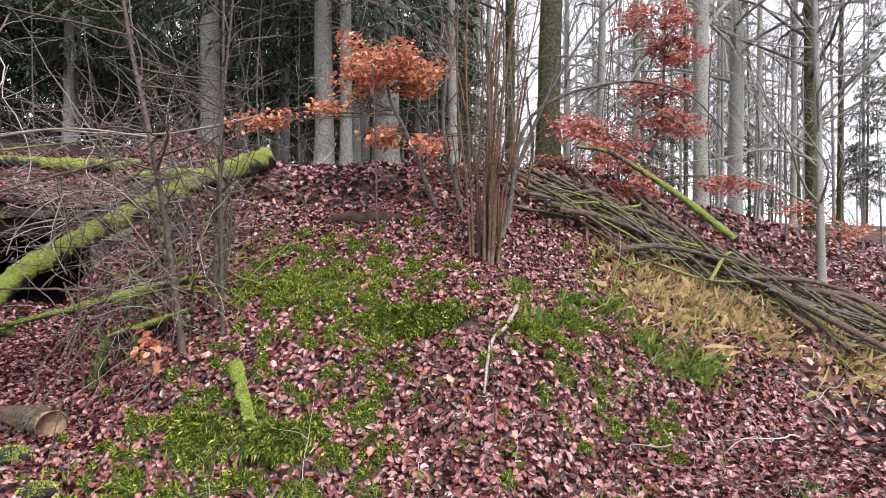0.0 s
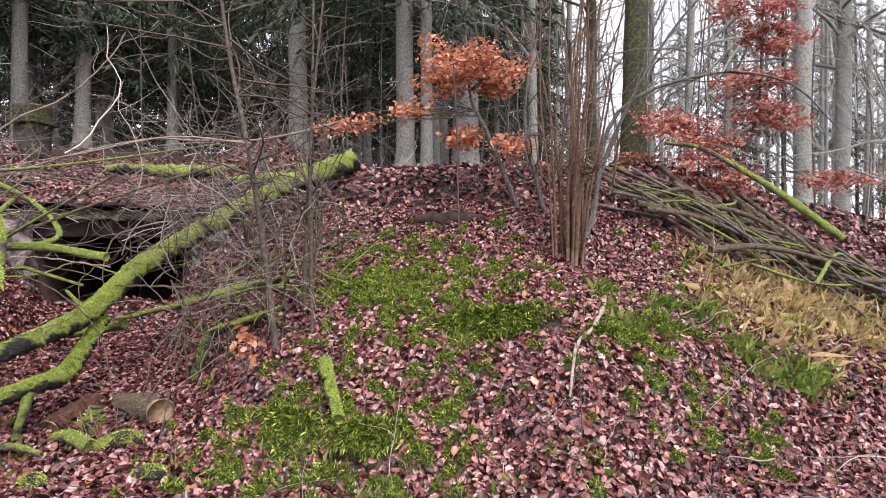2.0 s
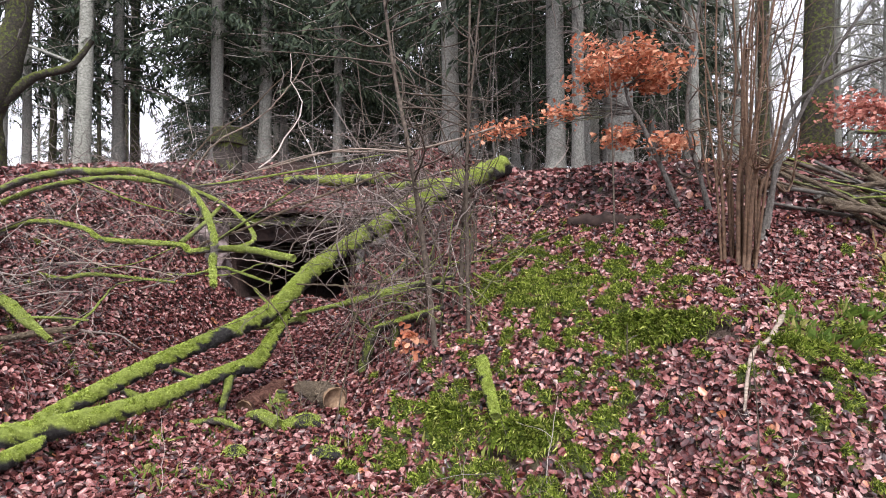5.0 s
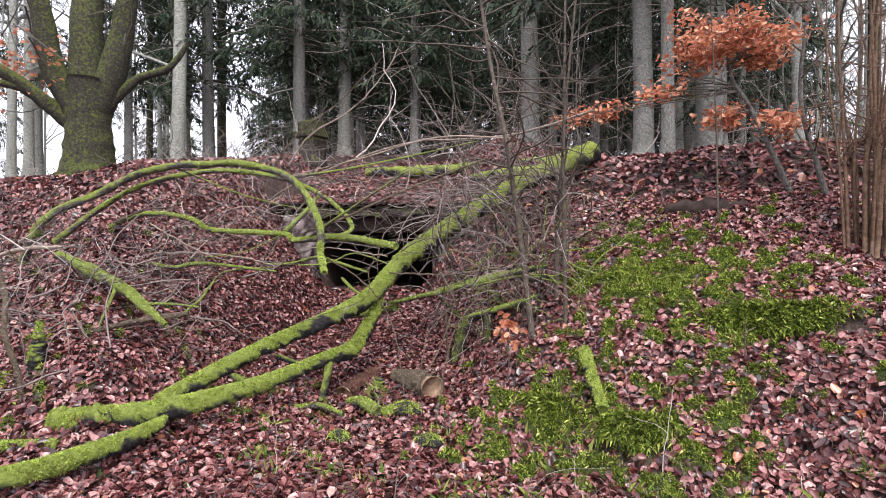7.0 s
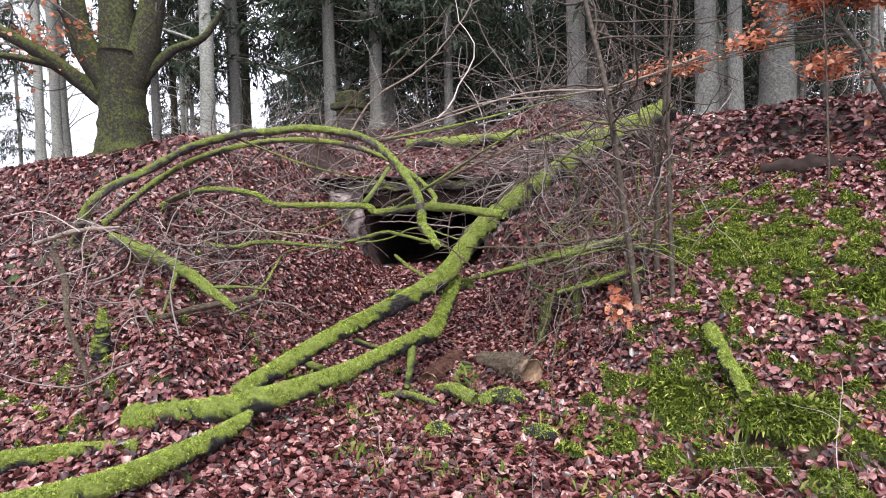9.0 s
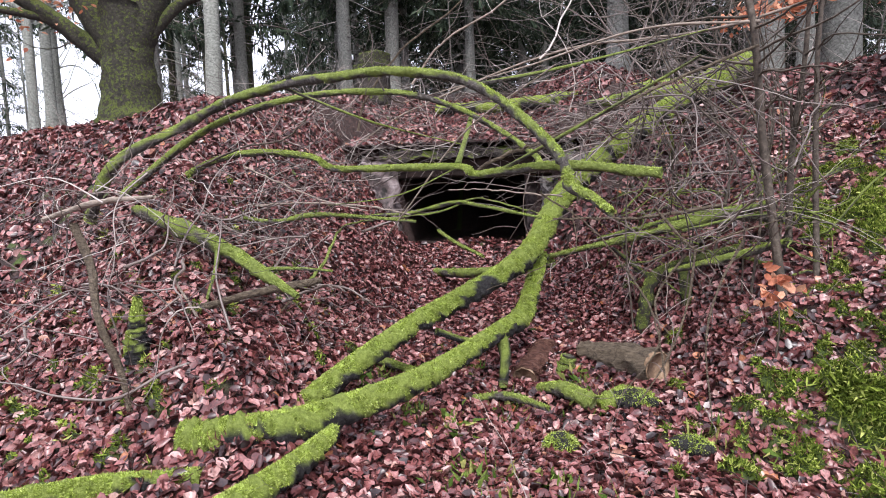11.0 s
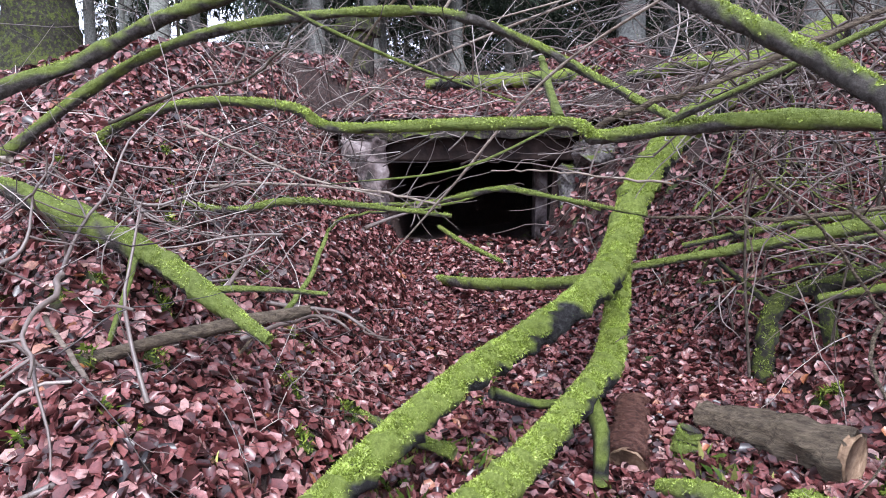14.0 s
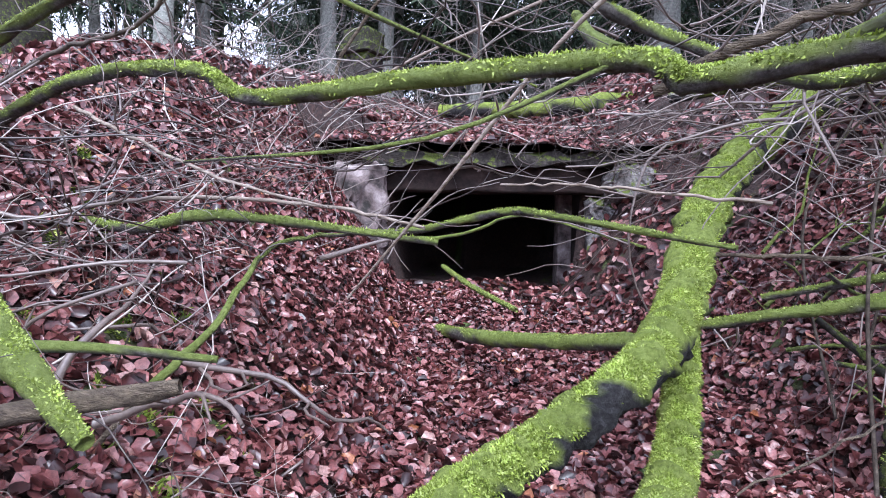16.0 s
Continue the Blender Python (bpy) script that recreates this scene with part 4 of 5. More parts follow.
fallen("forked_stick", "mossy forked stick in the bunker mouth", [(-6.1, 7.0, 1.0), (-5.7, 6.75, 0.86), (-5.2, 6.5, 0.72)], [0.02, 0.025, 0.02], mat_limb, 200, 8, "stick")
fallen("bent_twig", "bent half-mossy branch hanging before the bunker", [(-5.7, 5.0, 1.28), (-5.1, 4.8, 1.30), (-4.6, 4.7, 1.38), (-4.3, 4.6, 1.35), (-3.7, 4.4, 1.25)], [0.012, 0.016, 0.018, 0.014, 0.01], mat_limb, 300, 8, "branch")
fallen("lying_stick", "half mossy stick lying across the slope", [(-6.6, 4.0, 1.35), (-5.8, 3.8, 1.28), (-5.3, 3.8, 1.33), (-4.6, 4.1, 1.25)], [0.016, 0.02, 0.02, 0.01], mat_limb, 300, 8, "stick")
fallen("old_stump", "mossy rotten stump with bent arms", [(-3.12, 5.15, 0.2), (-3.12, 5.2, 0.45), (-3.05, 5.3, 0.72), (-2.7, 5.4, 0.86), (-2.3, 5.6, 0.98)], [0.07, 0.055, 0.05, 0.04, 0.025], mat_oak, 500, 10, "stump",
       [([(-2.85, 5.35, 0.82), (-2.8, 5.2, 0.5), (-2.78, 5.1, 0.25)], 0.05, 0.04), ([(-3.1, 5.3, 0.7), (-3.4, 5.3, 0.95)], 0.025, 0.015)])
fallen("mossy_stub", "broken mossy branch stub sticking from the bank", [(-1.62, 4.5, 0.66), (-1.5, 4.28, 0.5), (-1.37, 4.08, 0.32)], [0.05, 0.045, 0.04], mat_log, 900, 10, "branch")
fallen("upright_stub", "small upright stub covered in moss", [(-5.55, 2.4, 0.3), (-5.55, 2.4, 0.62), (-5.53, 2.42, 0.9)], [0.08, 0.065, 0.02], mat_log, 900, 10, "stump")
fallen("pale_stick", "long pale stick leaning on the bank", [(x, y, float(ground_z(x, y)) + 0.06) for x, y in ((0.70, 5.3), (0.55, 4.95), (0.38, 4.55), (0.3, 4.2))], [0.022, 0.02, 0.016, 0.009], mat_pale, 0, 7, "stick")
fallen("grey_log", "weathered split log with a sawn end lying on leaves", [(-3.42, 4.52, 0.24), (-3.1, 4.34, 0.27), (-2.86, 4.2, 0.27)], [0.075, 0.105, 0.118], mat_rot, 0, 22, cut=True)
fallen("short_log", "reddish rotting log end on the trench floor", [(-3.78, 4.65, 0.2), (-3.75, 4.35, 0.16), (-3.73, 4.08, 0.12)], [0.085, 0.095, 0.10], mat_red_rot, 0, 14, cut=True)
fallen("bark_plank", "mossy slab of rotting bark", [(-3.58, 3.96, 0.12), (-3.38, 3.9, 0.15), (-3.17, 3.84, 0.11)], [0.03, 0.055, 0.05], mat_limb, 500, 10)
fallen("bark_strip", "long curled strip of mossy bark on leaves", [(-3.95, 3.62, 0.1), (-3.7, 3.72, 0.12), (-3.4, 3.66, 0.1)], [0.02, 0.028, 0.018], mat_limb, 300, 8)
fallen("moss_log", "short log hidden in green moss", [(-3.16, 3.86, 0.08), (-3.03, 4.02, 0.11), (-2.93, 4.08, 0.07)], [0.05, 0.075, 0.05], mat_log, 900, 10)
fallen("mossy_stump", "short mossy stump beside the split log", [(-3.5, 4.25, 0.05), (-3.49, 4.27, 0.18), (-3.47, 4.28, 0.27)], [0.07, 0.06, 0.05], mat_limb, 300, 10)
fallen("back_log", "mossy log lying under the spruces", [(-7.6, 9.7, 3.06), (-6.3, 9.78, 3.0), (-4.6, 9.6, 2.95), (-3.2, 9.2, 2.9)], [0.09, 0.11, 0.11, 0.1], mat_log, 2000, 10)
# Shade of the recess under the roots is put into this log's near-black colour.
fallen("root_log", "root log set in the bank, darkened for the shaded recess", [(-1.35, 7.15, 1.92), (-0.8, 7.1, 1.9), (-0.2, 7.15, 1.86), (0.1, 7.25, 1.86)], [0.09, 0.13, 0.12, 0.06], mat_brick, 0, 12)


def stone(name, label, x, y, size, mat, moss=0):
    bm = bmesh.new()
    bmesh.ops.create_icosphere(bm, subdivisions=3, radius=1)
    for v in bm.verts:
        v.co *= 1 + 0.25 * noise.noise(v.co * 1.6 + Vector((x, y, 0)))
        v.co = Vector((v.co.x * size[0], v.co.y * size[1], v.co.z * size[2]))
    me = bpy.data.meshes.new(name)
    bm.to_mesh(me)
    bm.free()
    me.materials.append(mat)
    me.polygons.foreach_set("use_smooth", [True] * len(me.polygons))
    ob = tagged(new(name, me), label, "stone")
    z = float(ground_z(x, y)) + size[2] * 0.35
    ob.location = (x, y, z)
    if moss:
        n = rng.normal(0, 1, (moss, 3))
        n[:, 2] = abs(n[:, 2])
        n /= np.linalg.norm(n, axis=1)[:, None]
        g = Mesh()
        blades(g, n * np.array(size) * 0.98, n, 0.008, 0.025, 0.0028, 0.6)
        part("moss_coat", g, mat_logblade, ob, "bright green moss")


stone("mossy_stone", "rounded stone under bright green moss", -3.25, 3.42, (0.10, 0.08, 0.07), mat_log, 1600)
stone("mossy_stone", "low stone under bright green moss", -2.95, 3.95, (0.14, 0.09, 0.06), mat_log, 1600)
stone("mossy_stone", "flat stone under green moss beside the log", -2.6, 3.7, (0.12, 0.09, 0.05), mat_log, 900)


# ---- brushwood pile ----
def brush_pile():
    root = thing("brushwood_pile", "long heap of cut mossy branches on the bank", "brushwood", (3.2, 7.4, 1.2))
    inv = Matrix.Translation(-root.location)
    for k in range(130):
        u = rng.uniform(0, 1)
        c = np.array([1.3 + 4.2 * u, 7.9 - 0.5 * u - u * u + rng.normal(0, 0.34), 0])
        L = rng.uniform(0.7, 2.3)
        a = rng.normal(-0.3, 0.6)
        d = np.array([math.cos(a), math.sin(a), 0])
        e0, e1 = c - d * L / 2, c + d * L / 2
        h = rng.uniform(0.02, 0.34) * (1 - 0.4 * u)
        e0[2] = ground_z(e0[0], e0[1]) + h + rng.uniform(-0.02, 0.15)
        e1[2] = ground_z(e1[0], e1[1]) + h
        mid = (e0 + e1) / 2 + rng.normal(0, 0.12, 3)
        r = rng.uniform(0.012, 0.026) if k % 3 else rng.uniform(0.03, 0.05)
        m = Mesh()
        m.tube([e0, mid, e1], r, r * 0.5, 7, 0.08, 12)
        o = part("stick", m, (mat_rot, mat_limb, mat_stem, mat_rot, mat_limb, mat_dark_trunk)[k % 6], root)
        o.matrix_parent_inverse = inv


brush_pile()


fallen("leaning_branch", "long mossy branch leaning on the brushwood", [(1.9, 8.2, 3.02), (2.35, 8.2, 2.95), (2.9, 8.1, 2.6), (3.4, 8.0, 2.22), (3.95, 7.8, 1.7)], [0.02, 0.03, 0.04, 0.05, 0.05], mat_limb, 1200, 9, "branch")


# ---- shrubs ----
def hazel():
    b = np.array([0.45, 6.32, float(ground_z(0.45, 6.32)) - 0.05])
    root = thing("hazel_bush", "many-stemmed leafless hazel bush with brown stems", "shrub", b)
    for k in range(22):
        a = rng.uniform(0, 6.28)
        s = np.array([math.cos(a) * 0.16, math.sin(a) * 0.14, 0]) * rng.uniform(0.3, 1)
        out = np.array([math.cos(a), math.sin(a), 0]) * rng.uniform(0.02, 0.24)
        h = rng.uniform(1.2, 4.4)
        r = rng.uniform(0.012, 0.028)
        m = Mesh()
        p = [s, s + out * 0.5 + np.array([0, 0, 0.9]), s + out * 1.6 + np.array([rng.normal(0, 0.05), 0, h * 0.55]), s + out * 3.2 + np.array([rng.normal(0, 0.12), 0, h])]
        m.tube(p, r, r * 0.35, 7, 0.04, 16)
        for _ in range(5):
            q = spline(p, 20)[rng.integers(7, 19)]
            m.tube(wander(q, rng.normal(0, 1, 3) * (1, 1, 0.3) + np.array([0, 0, 0.7]), rng.uniform(0.3, 0.9), 4, 0.15), 0.006, 0.002, 4, 0, 7, False)
        part("stem", m, mat_hazel, root)
    for p in ([(0.2, 0, 0.3), (0.45, 0, 1.3), (1.1, -0.2, 2.5), (2.0, -0.4, 3.3)], [(0.25, 0, 0.4), (0.5, 0, 1.6), (1.4, 0, 2.0), (2.2, 0, 1.9), (2.7, 0, 1.4)]):
        m = Mesh()
        m.tube(p, 0.028, 0.006, 7, 0.05, 20)
        for _ in range(12):
            q = spline(p, 30)[rng.integers(12, 29)]
            m.tube(wander(q, rng.normal(0, 1, 3), rng.uniform(0.4, 1.0), 5, 0.15), 0.007, 0.002, 4, 0, 8, False)
        part("arching_stem", m, mat_dark_trunk, root)


hazel()


def sapling(label, path, r, twigs, reach, mat=None):
    root = thing("sapling", label, "shrub", path[0], "saplings")
    inv = Matrix.Translation(-Vector(path[0]))
    m = Mesh()
    m.tube(path, r, r * 0.4, 8, 0.05, 20)
    o = part("stem", m, mat or mat_stem, root)
    o.matrix_parent_inverse = inv
    t = Mesh()
    line = spline(path, 40)
    near = path[0][1] < 7.5
    for _ in range(twigs):
        q = line[rng.integers(12, 39)]
        if near:
            t = Mesh()
        t.tube(wander(q, rng.normal(0, 1, 3) * (1, 1, 0.5) + np.array([0, 0, 0.35]), rng.uniform(0.3, 1) * reach, 6, 0.18), r * 0.32, 0.002, 4, 0, 10, False)
        if near:
            part("twig", t, mat_stem if r > 0.015 else mat_twig, root).matrix_parent_inverse = inv
    if twigs and not near:
        o = tagged(part("twigwork", t, mat_twig, root), kind="stuff")
        o.matrix_parent_inverse = inv


def rooted(x, y, *rest):
    return [(x, y, float(ground_z(x, y)) - 0.03), *rest]


sapling("leafless brown sapling forking at head height", rooted(-2.15, 4.78, (-2.28, 4.75, 1.7), (-2.34, 4.6, 2.45), (-2.5, 4.6, 3.2), (-2.65, 4.6, 4.2)), 0.031, 30, 1.5)
sapling("leafless brown sapling with thin upright stem", rooted(-2.12, 5.33, (-2.1, 5.33, 1.7), (-2.02, 5.25, 2.5), (-1.98, 5.2, 4.2)), 0.026, 22, 1.1)
sapling("leafless brown sapling beside another", rooted(-1.95, 5.1, (-1.97, 5.1, 1.8), (-1.95, 5.05, 2.6), (-1.8, 5.0, 4.0)), 0.022, 18, 1.0)
for k in range(20):
    x, y = rng.uniform(-3.3, -2.1), rng.uniform(4.9, 6.6)
    z = float(ground_z(x, y))
    sapling("thin leafless shoot beside the fallen tree", rooted(x, y, (x + rng.normal(0, 0.12), y, z + 0.9), (x + rng.normal(-0.1, 0.3), y, z + 1.7), (x + rng.normal(-0.2, 0.5), y, z + rng.uniform(2, 3))), rng.uniform(0.006, 0.011), 6, 0.9, mat_stem)
sapling("thin dark sapling on the bank", rooted(-0.77, 6.75, (-0.78, 6.75, 2.2), (-0.8, 6.75, 3.0), (-0.85, 6.7, 4.2)), 0.014, 14, 0.9)
sapling("dark leaning sapling below the beech", rooted(0.25, 7.2, (0.15, 7.2, 2.4), (0.0, 7.2, 3.2), (0.15, 7.3, 4.6)), 0.035, 16, 1.0, mat_dark_trunk)
sapling("thin sapling at the bank's foot", rooted(0.36, 4.0, (0.36, 4.02, 0.5), (0.33, 4.05, 0.95)), 0.007, 5, 0.3)
sapling("thin pale sapling by the path", rooted(-0.47, 4.6, (-0.47, 4.6, 0.6), (-0.47, 4.62, 1.0)), 0.008, 3, 0.2)
for k in range(34):
    x, y = rng.uniform(-9, 9), rng.uniform(8.5, 14)
    h = rng.uniform(1.5, 4.5)
    sapling("thin leafless sapling under the trees", rooted(x, y, (x + rng.normal(0, 0.1), y, 2.6 + h * 0.4), (x + rng.normal(0, 0.25), y, 2.8 + h)), rng.uniform(0.010, 0.022), 12, 1.1, mat_dark_trunk)
for path, r in (([(-4.0, 5.2, 0.86), (-3.2, 5.15, 1.05), (-2.2, 5.0, 1.3)], 0.03), ([(-3.0, 5.15, 1.12), (-2.6, 5.1, 1.2), (-2.15, 5.0, 1.2)], 0.035), ([(-2.9, 5.0, 0.8), (-2.5, 4.9, 0.92), (-2.1, 4.85, 1.05)], 0.028),
                ([(-3.6, 5.6, 1.0), (-2.9, 5.5, 1.18), (-2.2, 5.35, 1.3)], 0.022), ([(-5.0, 3.75, 0.30), (-4.7, 3.7, 0.26), (-4.4, 3.68, 0.22)], 0.03)):
    fallen("mossy_stick", "dead stick with moss lying on the slope", path, [r * 0.7, r, r * 0.9], mat_limb, 400, 9, "stick")


def bare_branch(label, path, r0, r1, twigs, mat, reach=0.5):
    """A crooked bare branch with thin side twigs."""
    root = thing("bare_branch", label, "branch", path[0])
    inv = Matrix.Translation(-Vector(path[0]))
    line = spline(path, len(path) * 6)
    line[1:-1] += rng.normal(0, 0.0035, (len(line) - 2, 3))
    m = Mesh()
    m.tube(line, r0, r1, 7, 0.09, len(line))
    part("stem", m, mat, root).matrix_parent_inverse = inv
    way = line[-1] - line[0]
    way /= np.linalg.norm(way)
    for _ in range(twigs):
        q = line[rng.integers(3, len(line) - 1)]
        t = Mesh()
        t.tube(wander(q, way + rng.normal(0, 0.6, 3), rng.uniform(0.4, 1) * reach, 6, 0.22, -0.03), 0.0035, 0.0012, 4, 0, 10, False)
        part("twig", t, mat_twig, root).matrix_parent_inverse = inv


bare_branch("pale dead branch with a tuft of moss", [(-7.78, 4.2, 1.43), (-6.42, 4.2, 1.42), (-5.8, 4.2, 1.43), (-5.12, 4.2, 1.38), (-4.71, 4.2, 1.3)], 0.014, 0.006, 7, mat_pale)
bare_branch("grey bare branch rising over the trench", [(-3.85, 3.6, 1.57), (-3.62, 3.6, 1.67), (-3.4, 3.65, 1.73), (-2.9, 3.8, 1.95), (-2.3, 4.1, 2.2)], 0.012, 0.009, 6, mat_rot)
bare_branch("level grey branch beside the fallen trunk", [(-3.78, 4.9, 1.22), (-3.4, 4.9, 1.22), (-3.09, 4.9, 1.22), (-2.5, 4.9, 1.3)], 0.008, 0.013, 5, mat_rot)
bare_branch("half mossy branch across the bunker mouth", [(-5.7, 5.6, 1.25), (-5.31, 5.7, 1.28), (-4.94, 5.8, 1.41), (-4.5, 5.75, 1.32), (-4.16, 5.7, 1.23)], 0.012, 0.008, 7, mat_limb, 0.4)
bare_branch("thin bare branch slanting over the mound", [(-6.0, 3.7, 1.75), (-5.62, 3.7, 1.6), (-5.17, 3.7, 1.44), (-4.75, 3.7, 1.35)], 0.008, 0.004, 6, mat_pale)
bare_branch("thin pale twig below the bunker lintel", [(-4.58, 4.6, 1.49), (-4.25, 4.6, 1.48), (-4.02, 4.6, 1.45), (-3.6, 4.6, 1.4)], 0.004, 0.007, 4, mat_pale, 0.3)
bare_branch("thin dark branch above the mound", [(-6.32, 3.5, 1.75), (-5.75, 3.5, 1.87), (-5.32, 3.5, 1.9), (-5.0, 3.5, 2.1)], 0.01, 0.005, 7, mat_stem)
bare_branch("crooked grey stick standing in the leaves", [(-5.39, 3.0, 0.4), (-5.46, 3.1, 0.57), (-5.37, 3.3, 0.55), (-5.34, 3.5, 0.75)], 0.015, 0.008, 5, mat_rot, 0.4)
bare_branch("straight pale stick leaning on the mound", [(-5.42, 2.6, 0.97), (-5.36, 2.7, 0.7), (-5.3, 2.8, 0.43), (-5.4, 2.95, 0.15)], 0.008, 0.012, 3, mat_pale, 0.3)
bare_branch("long bare shoot bending to the ground", [(-3.3, 3.3, 1.43), (-3.1, 3.5, 1.24), (-2.93, 3.6, 1.0), (-2.76, 3.5, 0.76), (-2.7, 3.5, 0.4)], 0.005, 0.005, 4, mat_rot, 0.3)
bare_branch("thin shoot curling beside the fallen trunk", [(-3.24, 4.0, 1.44), (-3.31, 3.9, 1.31), (-3.27, 3.8, 1.07), (-3.46, 3.6, 0.97), (-3.68, 3.4, 0.87)], 0.004, 0.002, 4, mat_rot, 0.3)
bare_branch("bent dead branch rising from the trench side", [(-5.02, 3.3, 0.85), (-5.09, 3.6, 0.99), (-5.18, 3.9, 1.21), (-4.95, 4.0, 1.27), (-4.66, 4.1, 1.29)], 0.014, 0.006, 6, mat_limb, 0.4)
bare_branch("pale shoot reaching up before the spruces", [(-4.9, 4.6, 2.4), (-4.59, 4.6, 2.69), (-4.03, 4.6, 2.91), (-3.63, 4.6, 3.21), (-3.46, 4.6, 3.45)], 0.010, 0.005, 8, mat_pale, 0.6)
bare_branch("long pale branch arching over the trench", [(-6.0, 5.2, 2.0), (-5.34, 5.2, 2.28), (-3.83, 5.2, 2.62), (-2.6, 5.2, 2.59), (-1.72, 5.2, 2.75)], 0.007, 0.012, 10, mat_pale, 0.7)
bare_branch("curved bare shoot rising behind the trench", [(-6.2, 5.5, 2.2), (-6.06, 5.5, 2.54), (-5.57, 5.5, 2.98), (-4.94, 5.5, 3.28), (-4.2, 5.5, 3.8)], 0.014, 0.006, 10, mat_rot, 0.7)
HANGING = ([(-2.63, 4.2, 1.06), (-2.66, 4.03, 0.72), (-2.75, 3.84, 0.43), (-2.88, 3.64, 0.2)], [(-2.37, 4.11, 1.1), (-2.48, 3.92, 0.86), (-2.54, 3.85, 0.56), (-2.49, 3.62, 0.2)],
           [(-2.9, 4.4, 1.3), (-2.63, 4.2, 1.04), (-2.47, 4.07, 1.13), (-2.1, 4.2, 1.25)], [(-2.7, 4.3, 1.0), (-2.85, 4.1, 0.75), (-2.8, 3.9, 0.5), (-3.0, 3.75, 0.2)])
for path in HANGING:
    fallen("bare_shoot", "thin bare crooked shoot beside the trench", path, [0.008, 0.007, 0.006, 0.003], mat_rot, 0, 6, "branch")
fallen("long_twig", "long pale twig reaching across the trench", [(-2.3, 4.6, 2.45), (-3.0, 4.5, 2.5), (-3.8, 4.4, 2.35), (-4.8, 4.3, 2.2)], [0.009, 0.008, 0.006, 0.003], mat_pale, 0, 6, "branch")
fallen("long_twig", "long pale twig curving before the bunker", [(-4.9, 4.0, 1.05), (-4.5, 3.9, 1.4), (-4.0, 3.8, 1.85), (-3.3, 3.6, 2.15)], [0.004, 0.006, 0.006, 0.004], mat_pale, 0, 6, "branch")

twig_tangle("twig_tangle", "tangle of thin dead branches over the trench", ((-6.6, 4.0, 0.7), (-2.4, 7.0, 2.4)), 340, 1.4, 0.0055)
strewn("arching_twig", "pale bare branch arching above the trench", ((-3.6, 5.2, 1.8), (-2.2, 7.4, 2.5)), 62, 2.2, 0.009, (-1.6, -0.3, 0.2), lift=-0.06, group="twigs over the trench")
strewn("bare_shoot", "pale bare shoot beside the trench", ((-3.0, 3.9, 0.9), (-1.9, 5.2, 1.7)), 18, 1.2, 0.006, (-0.6, 0, 0.3), lift=-0.08, group="shoots beside the trench")
twig_tangle("twig_tangle", "thin dead branches on the mound", ((-7.4, 2.3, 0.4), (-4.9, 4.6, 1.7)), 300, 0.8, 0.0042)
twig_tangle("twig_tangle", "dead branches beside the bunker mouth", ((-8.0, 5.0, 0.8), (-6.4, 8.3, 2.9)), 150, 1.0, 0.0055, (0, 0, 0.4))
twig_tangle("twig_tangle", "dead branches above the bunker mouth", ((-6.4, 7.6, 2.1), (-3.4, 8.6, 2.6)), 110, 0.9, 0.0055, (0, 0, -0.2))
strewn("dead_stick", "dead brown stick criss-crossing others on the mound", ((-6.8, 2.0, 0.2), (-5.0, 4.2, 1.2)), 70, 0.9, 0.010, group="sticks on the mound")
strewn("mossy_stick", "mossy dead stick lying beside the trunk", ((-3.6, 4.9, 0.6), (-2.0, 6.6, 1.5)), 50, 1.2, 0.015, (1.2, 0.3, 0.1), mat=mat_limb, group="mossy sticks beside the trunk")
twig_tangle("fallen_twigs", "dead twigs strewn over the leaf litter", ((-5.5, 1.6, -0.1), (3.0, 4.3, 0.05)), 200, 0.6, 0.0035)
twig_tangle("fallen_twigs", "dead twigs strewn on the bank's foot", ((1.2, 4.0, 0), (5.0, 6.6, 0.2)), 80, 0.9, 0.005)
twig_tangle("undergrowth", "bare brown undergrowth under the trees", ((-16, 9.0, 2.4), (12, 18, 3.6)), 420, 1.5, 0.008, (0, 0, 1.0))
twig_tangle("undergrowth", "bare brown undergrowth on the hillside", ((-18, 6.0, 2.6), (-8, 12, 3.6)), 160, 1.3, 0.007, (0, 0, 1.0))

twig_tangle("dead_stalks", "thin brown dead plant stalks at the bank's foot", ((-1.6, 3.0, -0.1), (3.2, 4.6, 0)), 150, 0.35, 0.0025, (0, 0, 1.2))
# Far stems take the pale grey bark, whose tone stands in for haze.
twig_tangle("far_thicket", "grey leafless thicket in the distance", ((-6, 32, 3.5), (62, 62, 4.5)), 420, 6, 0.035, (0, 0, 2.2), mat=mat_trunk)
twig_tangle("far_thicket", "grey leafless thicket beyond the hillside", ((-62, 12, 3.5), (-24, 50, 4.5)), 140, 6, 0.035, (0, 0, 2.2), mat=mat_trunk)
twig_tangle("twig_tangle", "long thin branches hanging over the leaf slope", ((-6.3, 3.7, 0.9), (-4.6, 5.4, 1.9)), 90, 1.6, 0.0045, (0.6, 0.2, 0))
twig_tangle("twig_tangle", "thin crossing twigs beside the mossy trunk", ((-3.4, 4.0, 0.6), (-2.0, 5.6, 1.5)), 45, 1.1, 0.0045)
moss_cover(-2.9, 2.6, 3.3, 7.3, 560000, "bright green moss cushions on the bank")
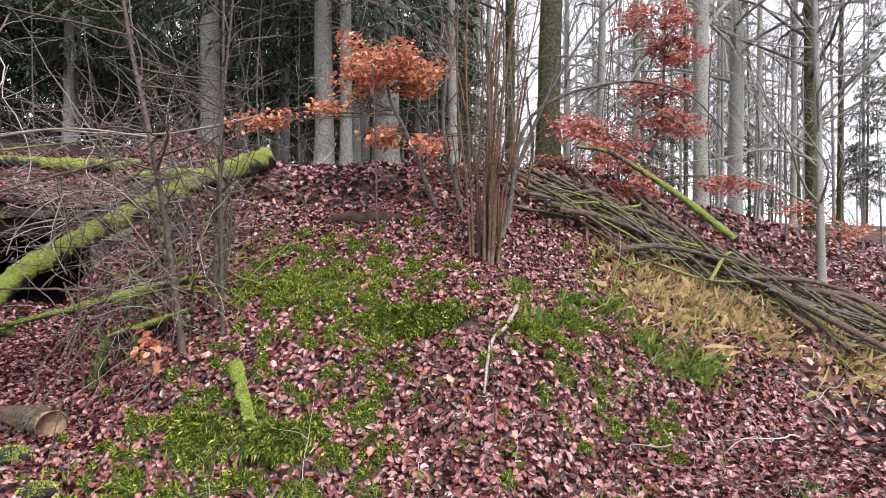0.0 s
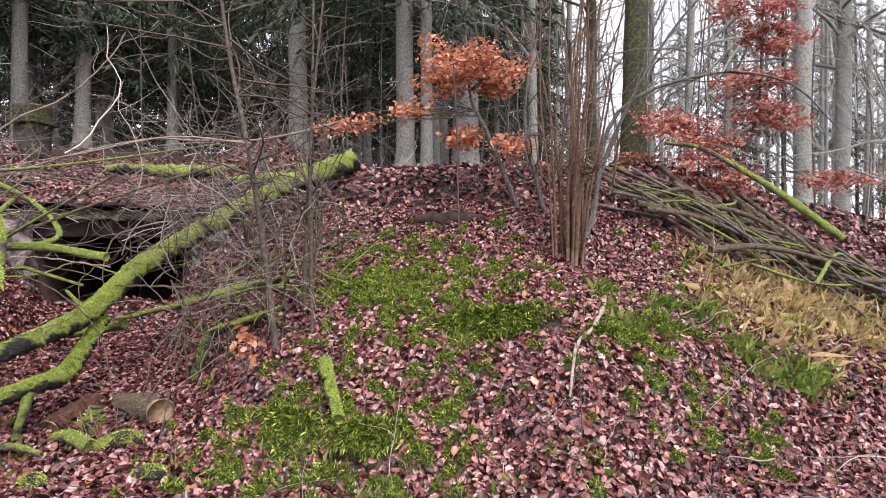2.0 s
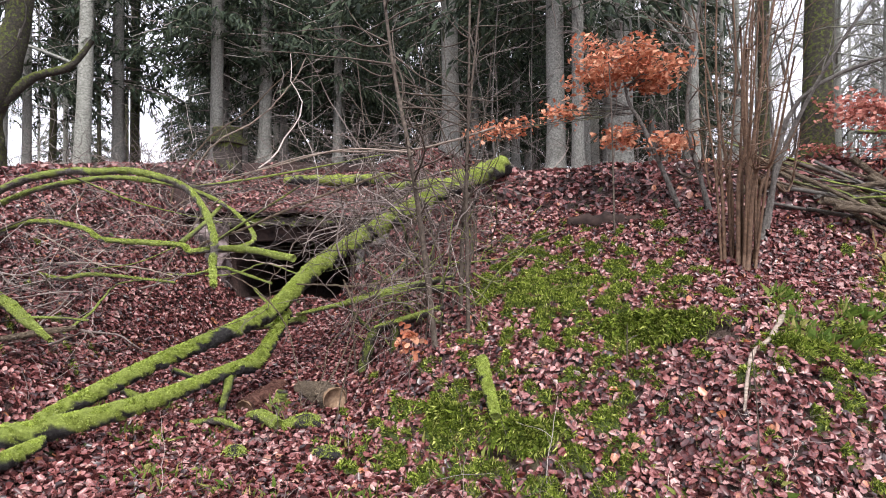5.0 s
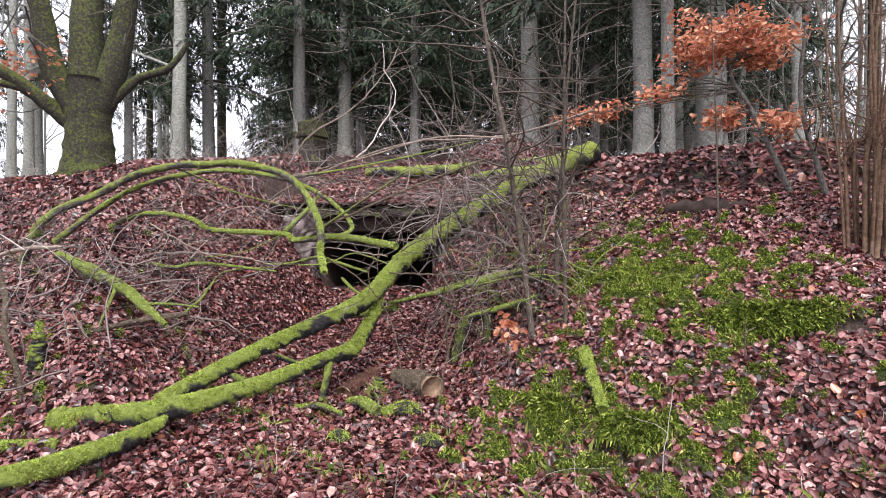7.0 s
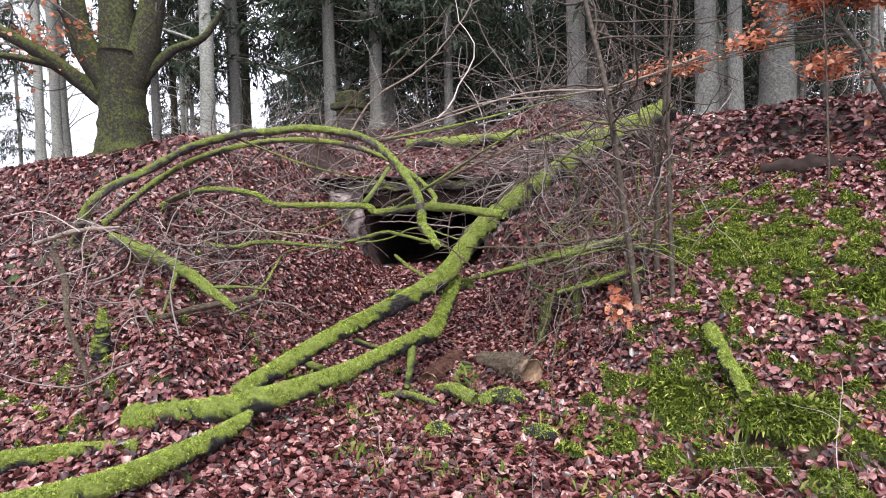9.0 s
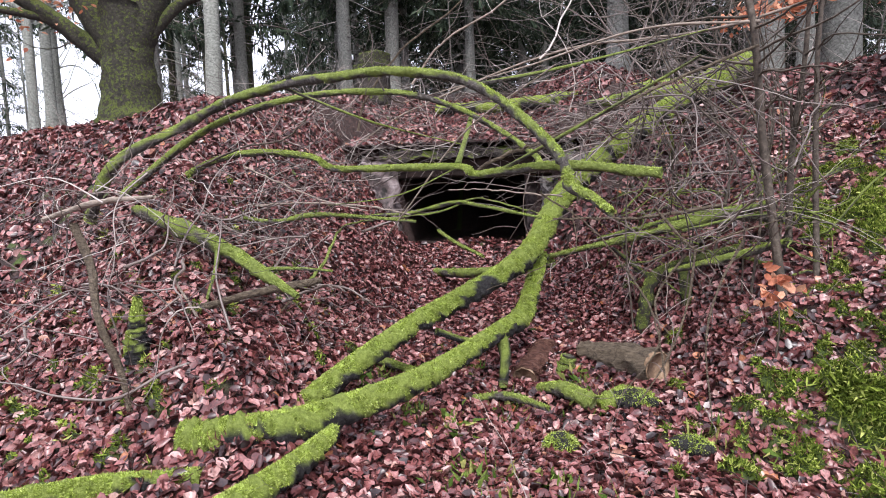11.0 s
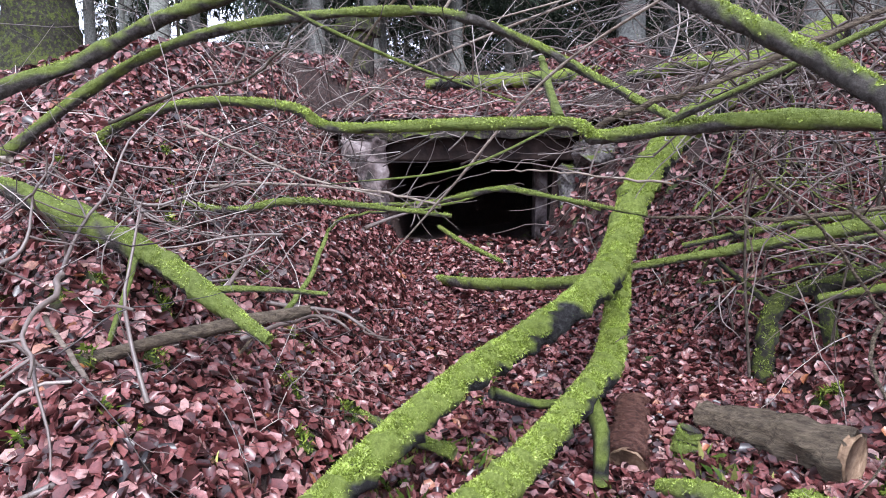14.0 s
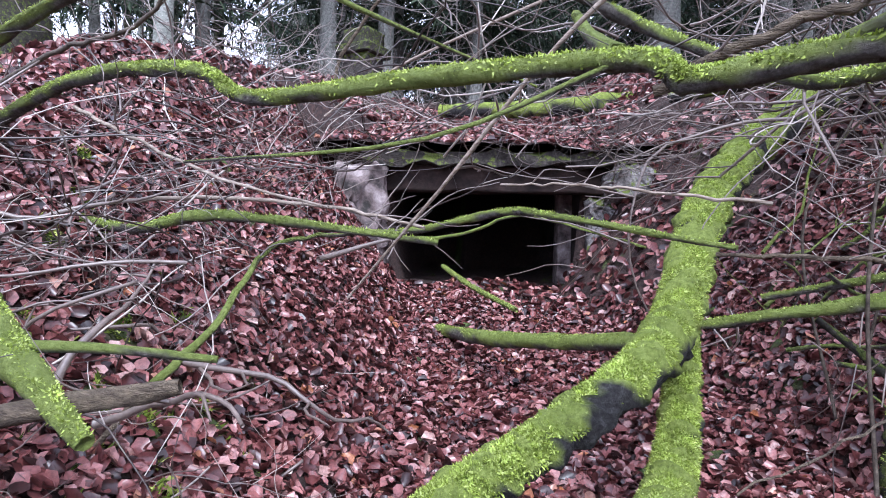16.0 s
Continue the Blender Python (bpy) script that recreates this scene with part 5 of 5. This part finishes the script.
moss_cover(-7.4, -4.4, 1.2, 4.6, 130000, "green moss patches on the mound")
moss_lip(-0.3, 5.12, 0.95, 0.32)
moss_lip(-1.15, 4.1, 0.5, 0.2)
moss_lip(-1.75, 4.2, 0.35, 0.25)
moss_lip(0.75, 5.0, 0.4, 0.15)
moss_lip(1.35, 5.35, 0.5, 0.2)
tufts("dry_grass", [(1.7 + 2.6 * rng.uniform(), 5.5 + 2.0 * rng.uniform()) for _ in range(28)], mat_straw, "straw-coloured dry grass hanging on the bank", 0.08, 0.24, 90, 0.7, 0.16)
tufts("dry_grass", [(2.0 + 1.5 * rng.uniform(), 6.0 + 0.9 * rng.uniform()) for _ in range(15)], mat_straw, "pale straw grass below the brushwood", 0.08, 0.26, 85, 0.9, 0.15)
tufts("dry_grass", [(3.0 + 1.8 * rng.uniform(), 5.7 + 1.0 * rng.uniform()) for _ in range(12)], mat_straw, "pale straw grass beside the path", 0.08, 0.24, 80, 0.9, 0.18)
tufts("grass_tufts", [(rng.uniform(-4.8, 2.6), rng.uniform(2.6, 4.2)) for _ in range(60)], mat_grass, "short green winter grass among leaves", 0.05, 0.14, 60, 0.6, 0.07)
tufts("bank_grass", [(rng.uniform(0.6, 2.6), rng.uniform(5.0, 5.9)) for _ in range(15)], mat_grass, "green grass hanging over the bank edge", 0.08, 0.2, 110, 0.5, 0.08)


def sprig():
    b = (-2.2, 4.28, float(ground_z(-2.2, 4.28)) - 0.02)
    root = thing("beech_sprig", "small beech sprig with withered orange leaves", "plant", b)
    m = Mesh()
    m.tube([(0, 0, 0), (0.02, 0, 0.25), (0, 0.02, 0.5)], 0.006, 0.003, 5, 0, 8)
    part("stem", m, mat_stem, root)
    g = Mesh()
    c = rng.normal(0, 1, (34, 3)) * (0.05, 0.05, 0.07) + np.array([0, 0, 0.45])
    g.pieces(leaf_shapes(34, 0.05, 0.09, c, np.tile([0, -0.6, 0.6], (34, 1)), 0.5), LEAF_FACES)
    part("leaves", g, mat_beech, root, "withered orange leaves")


sprig()
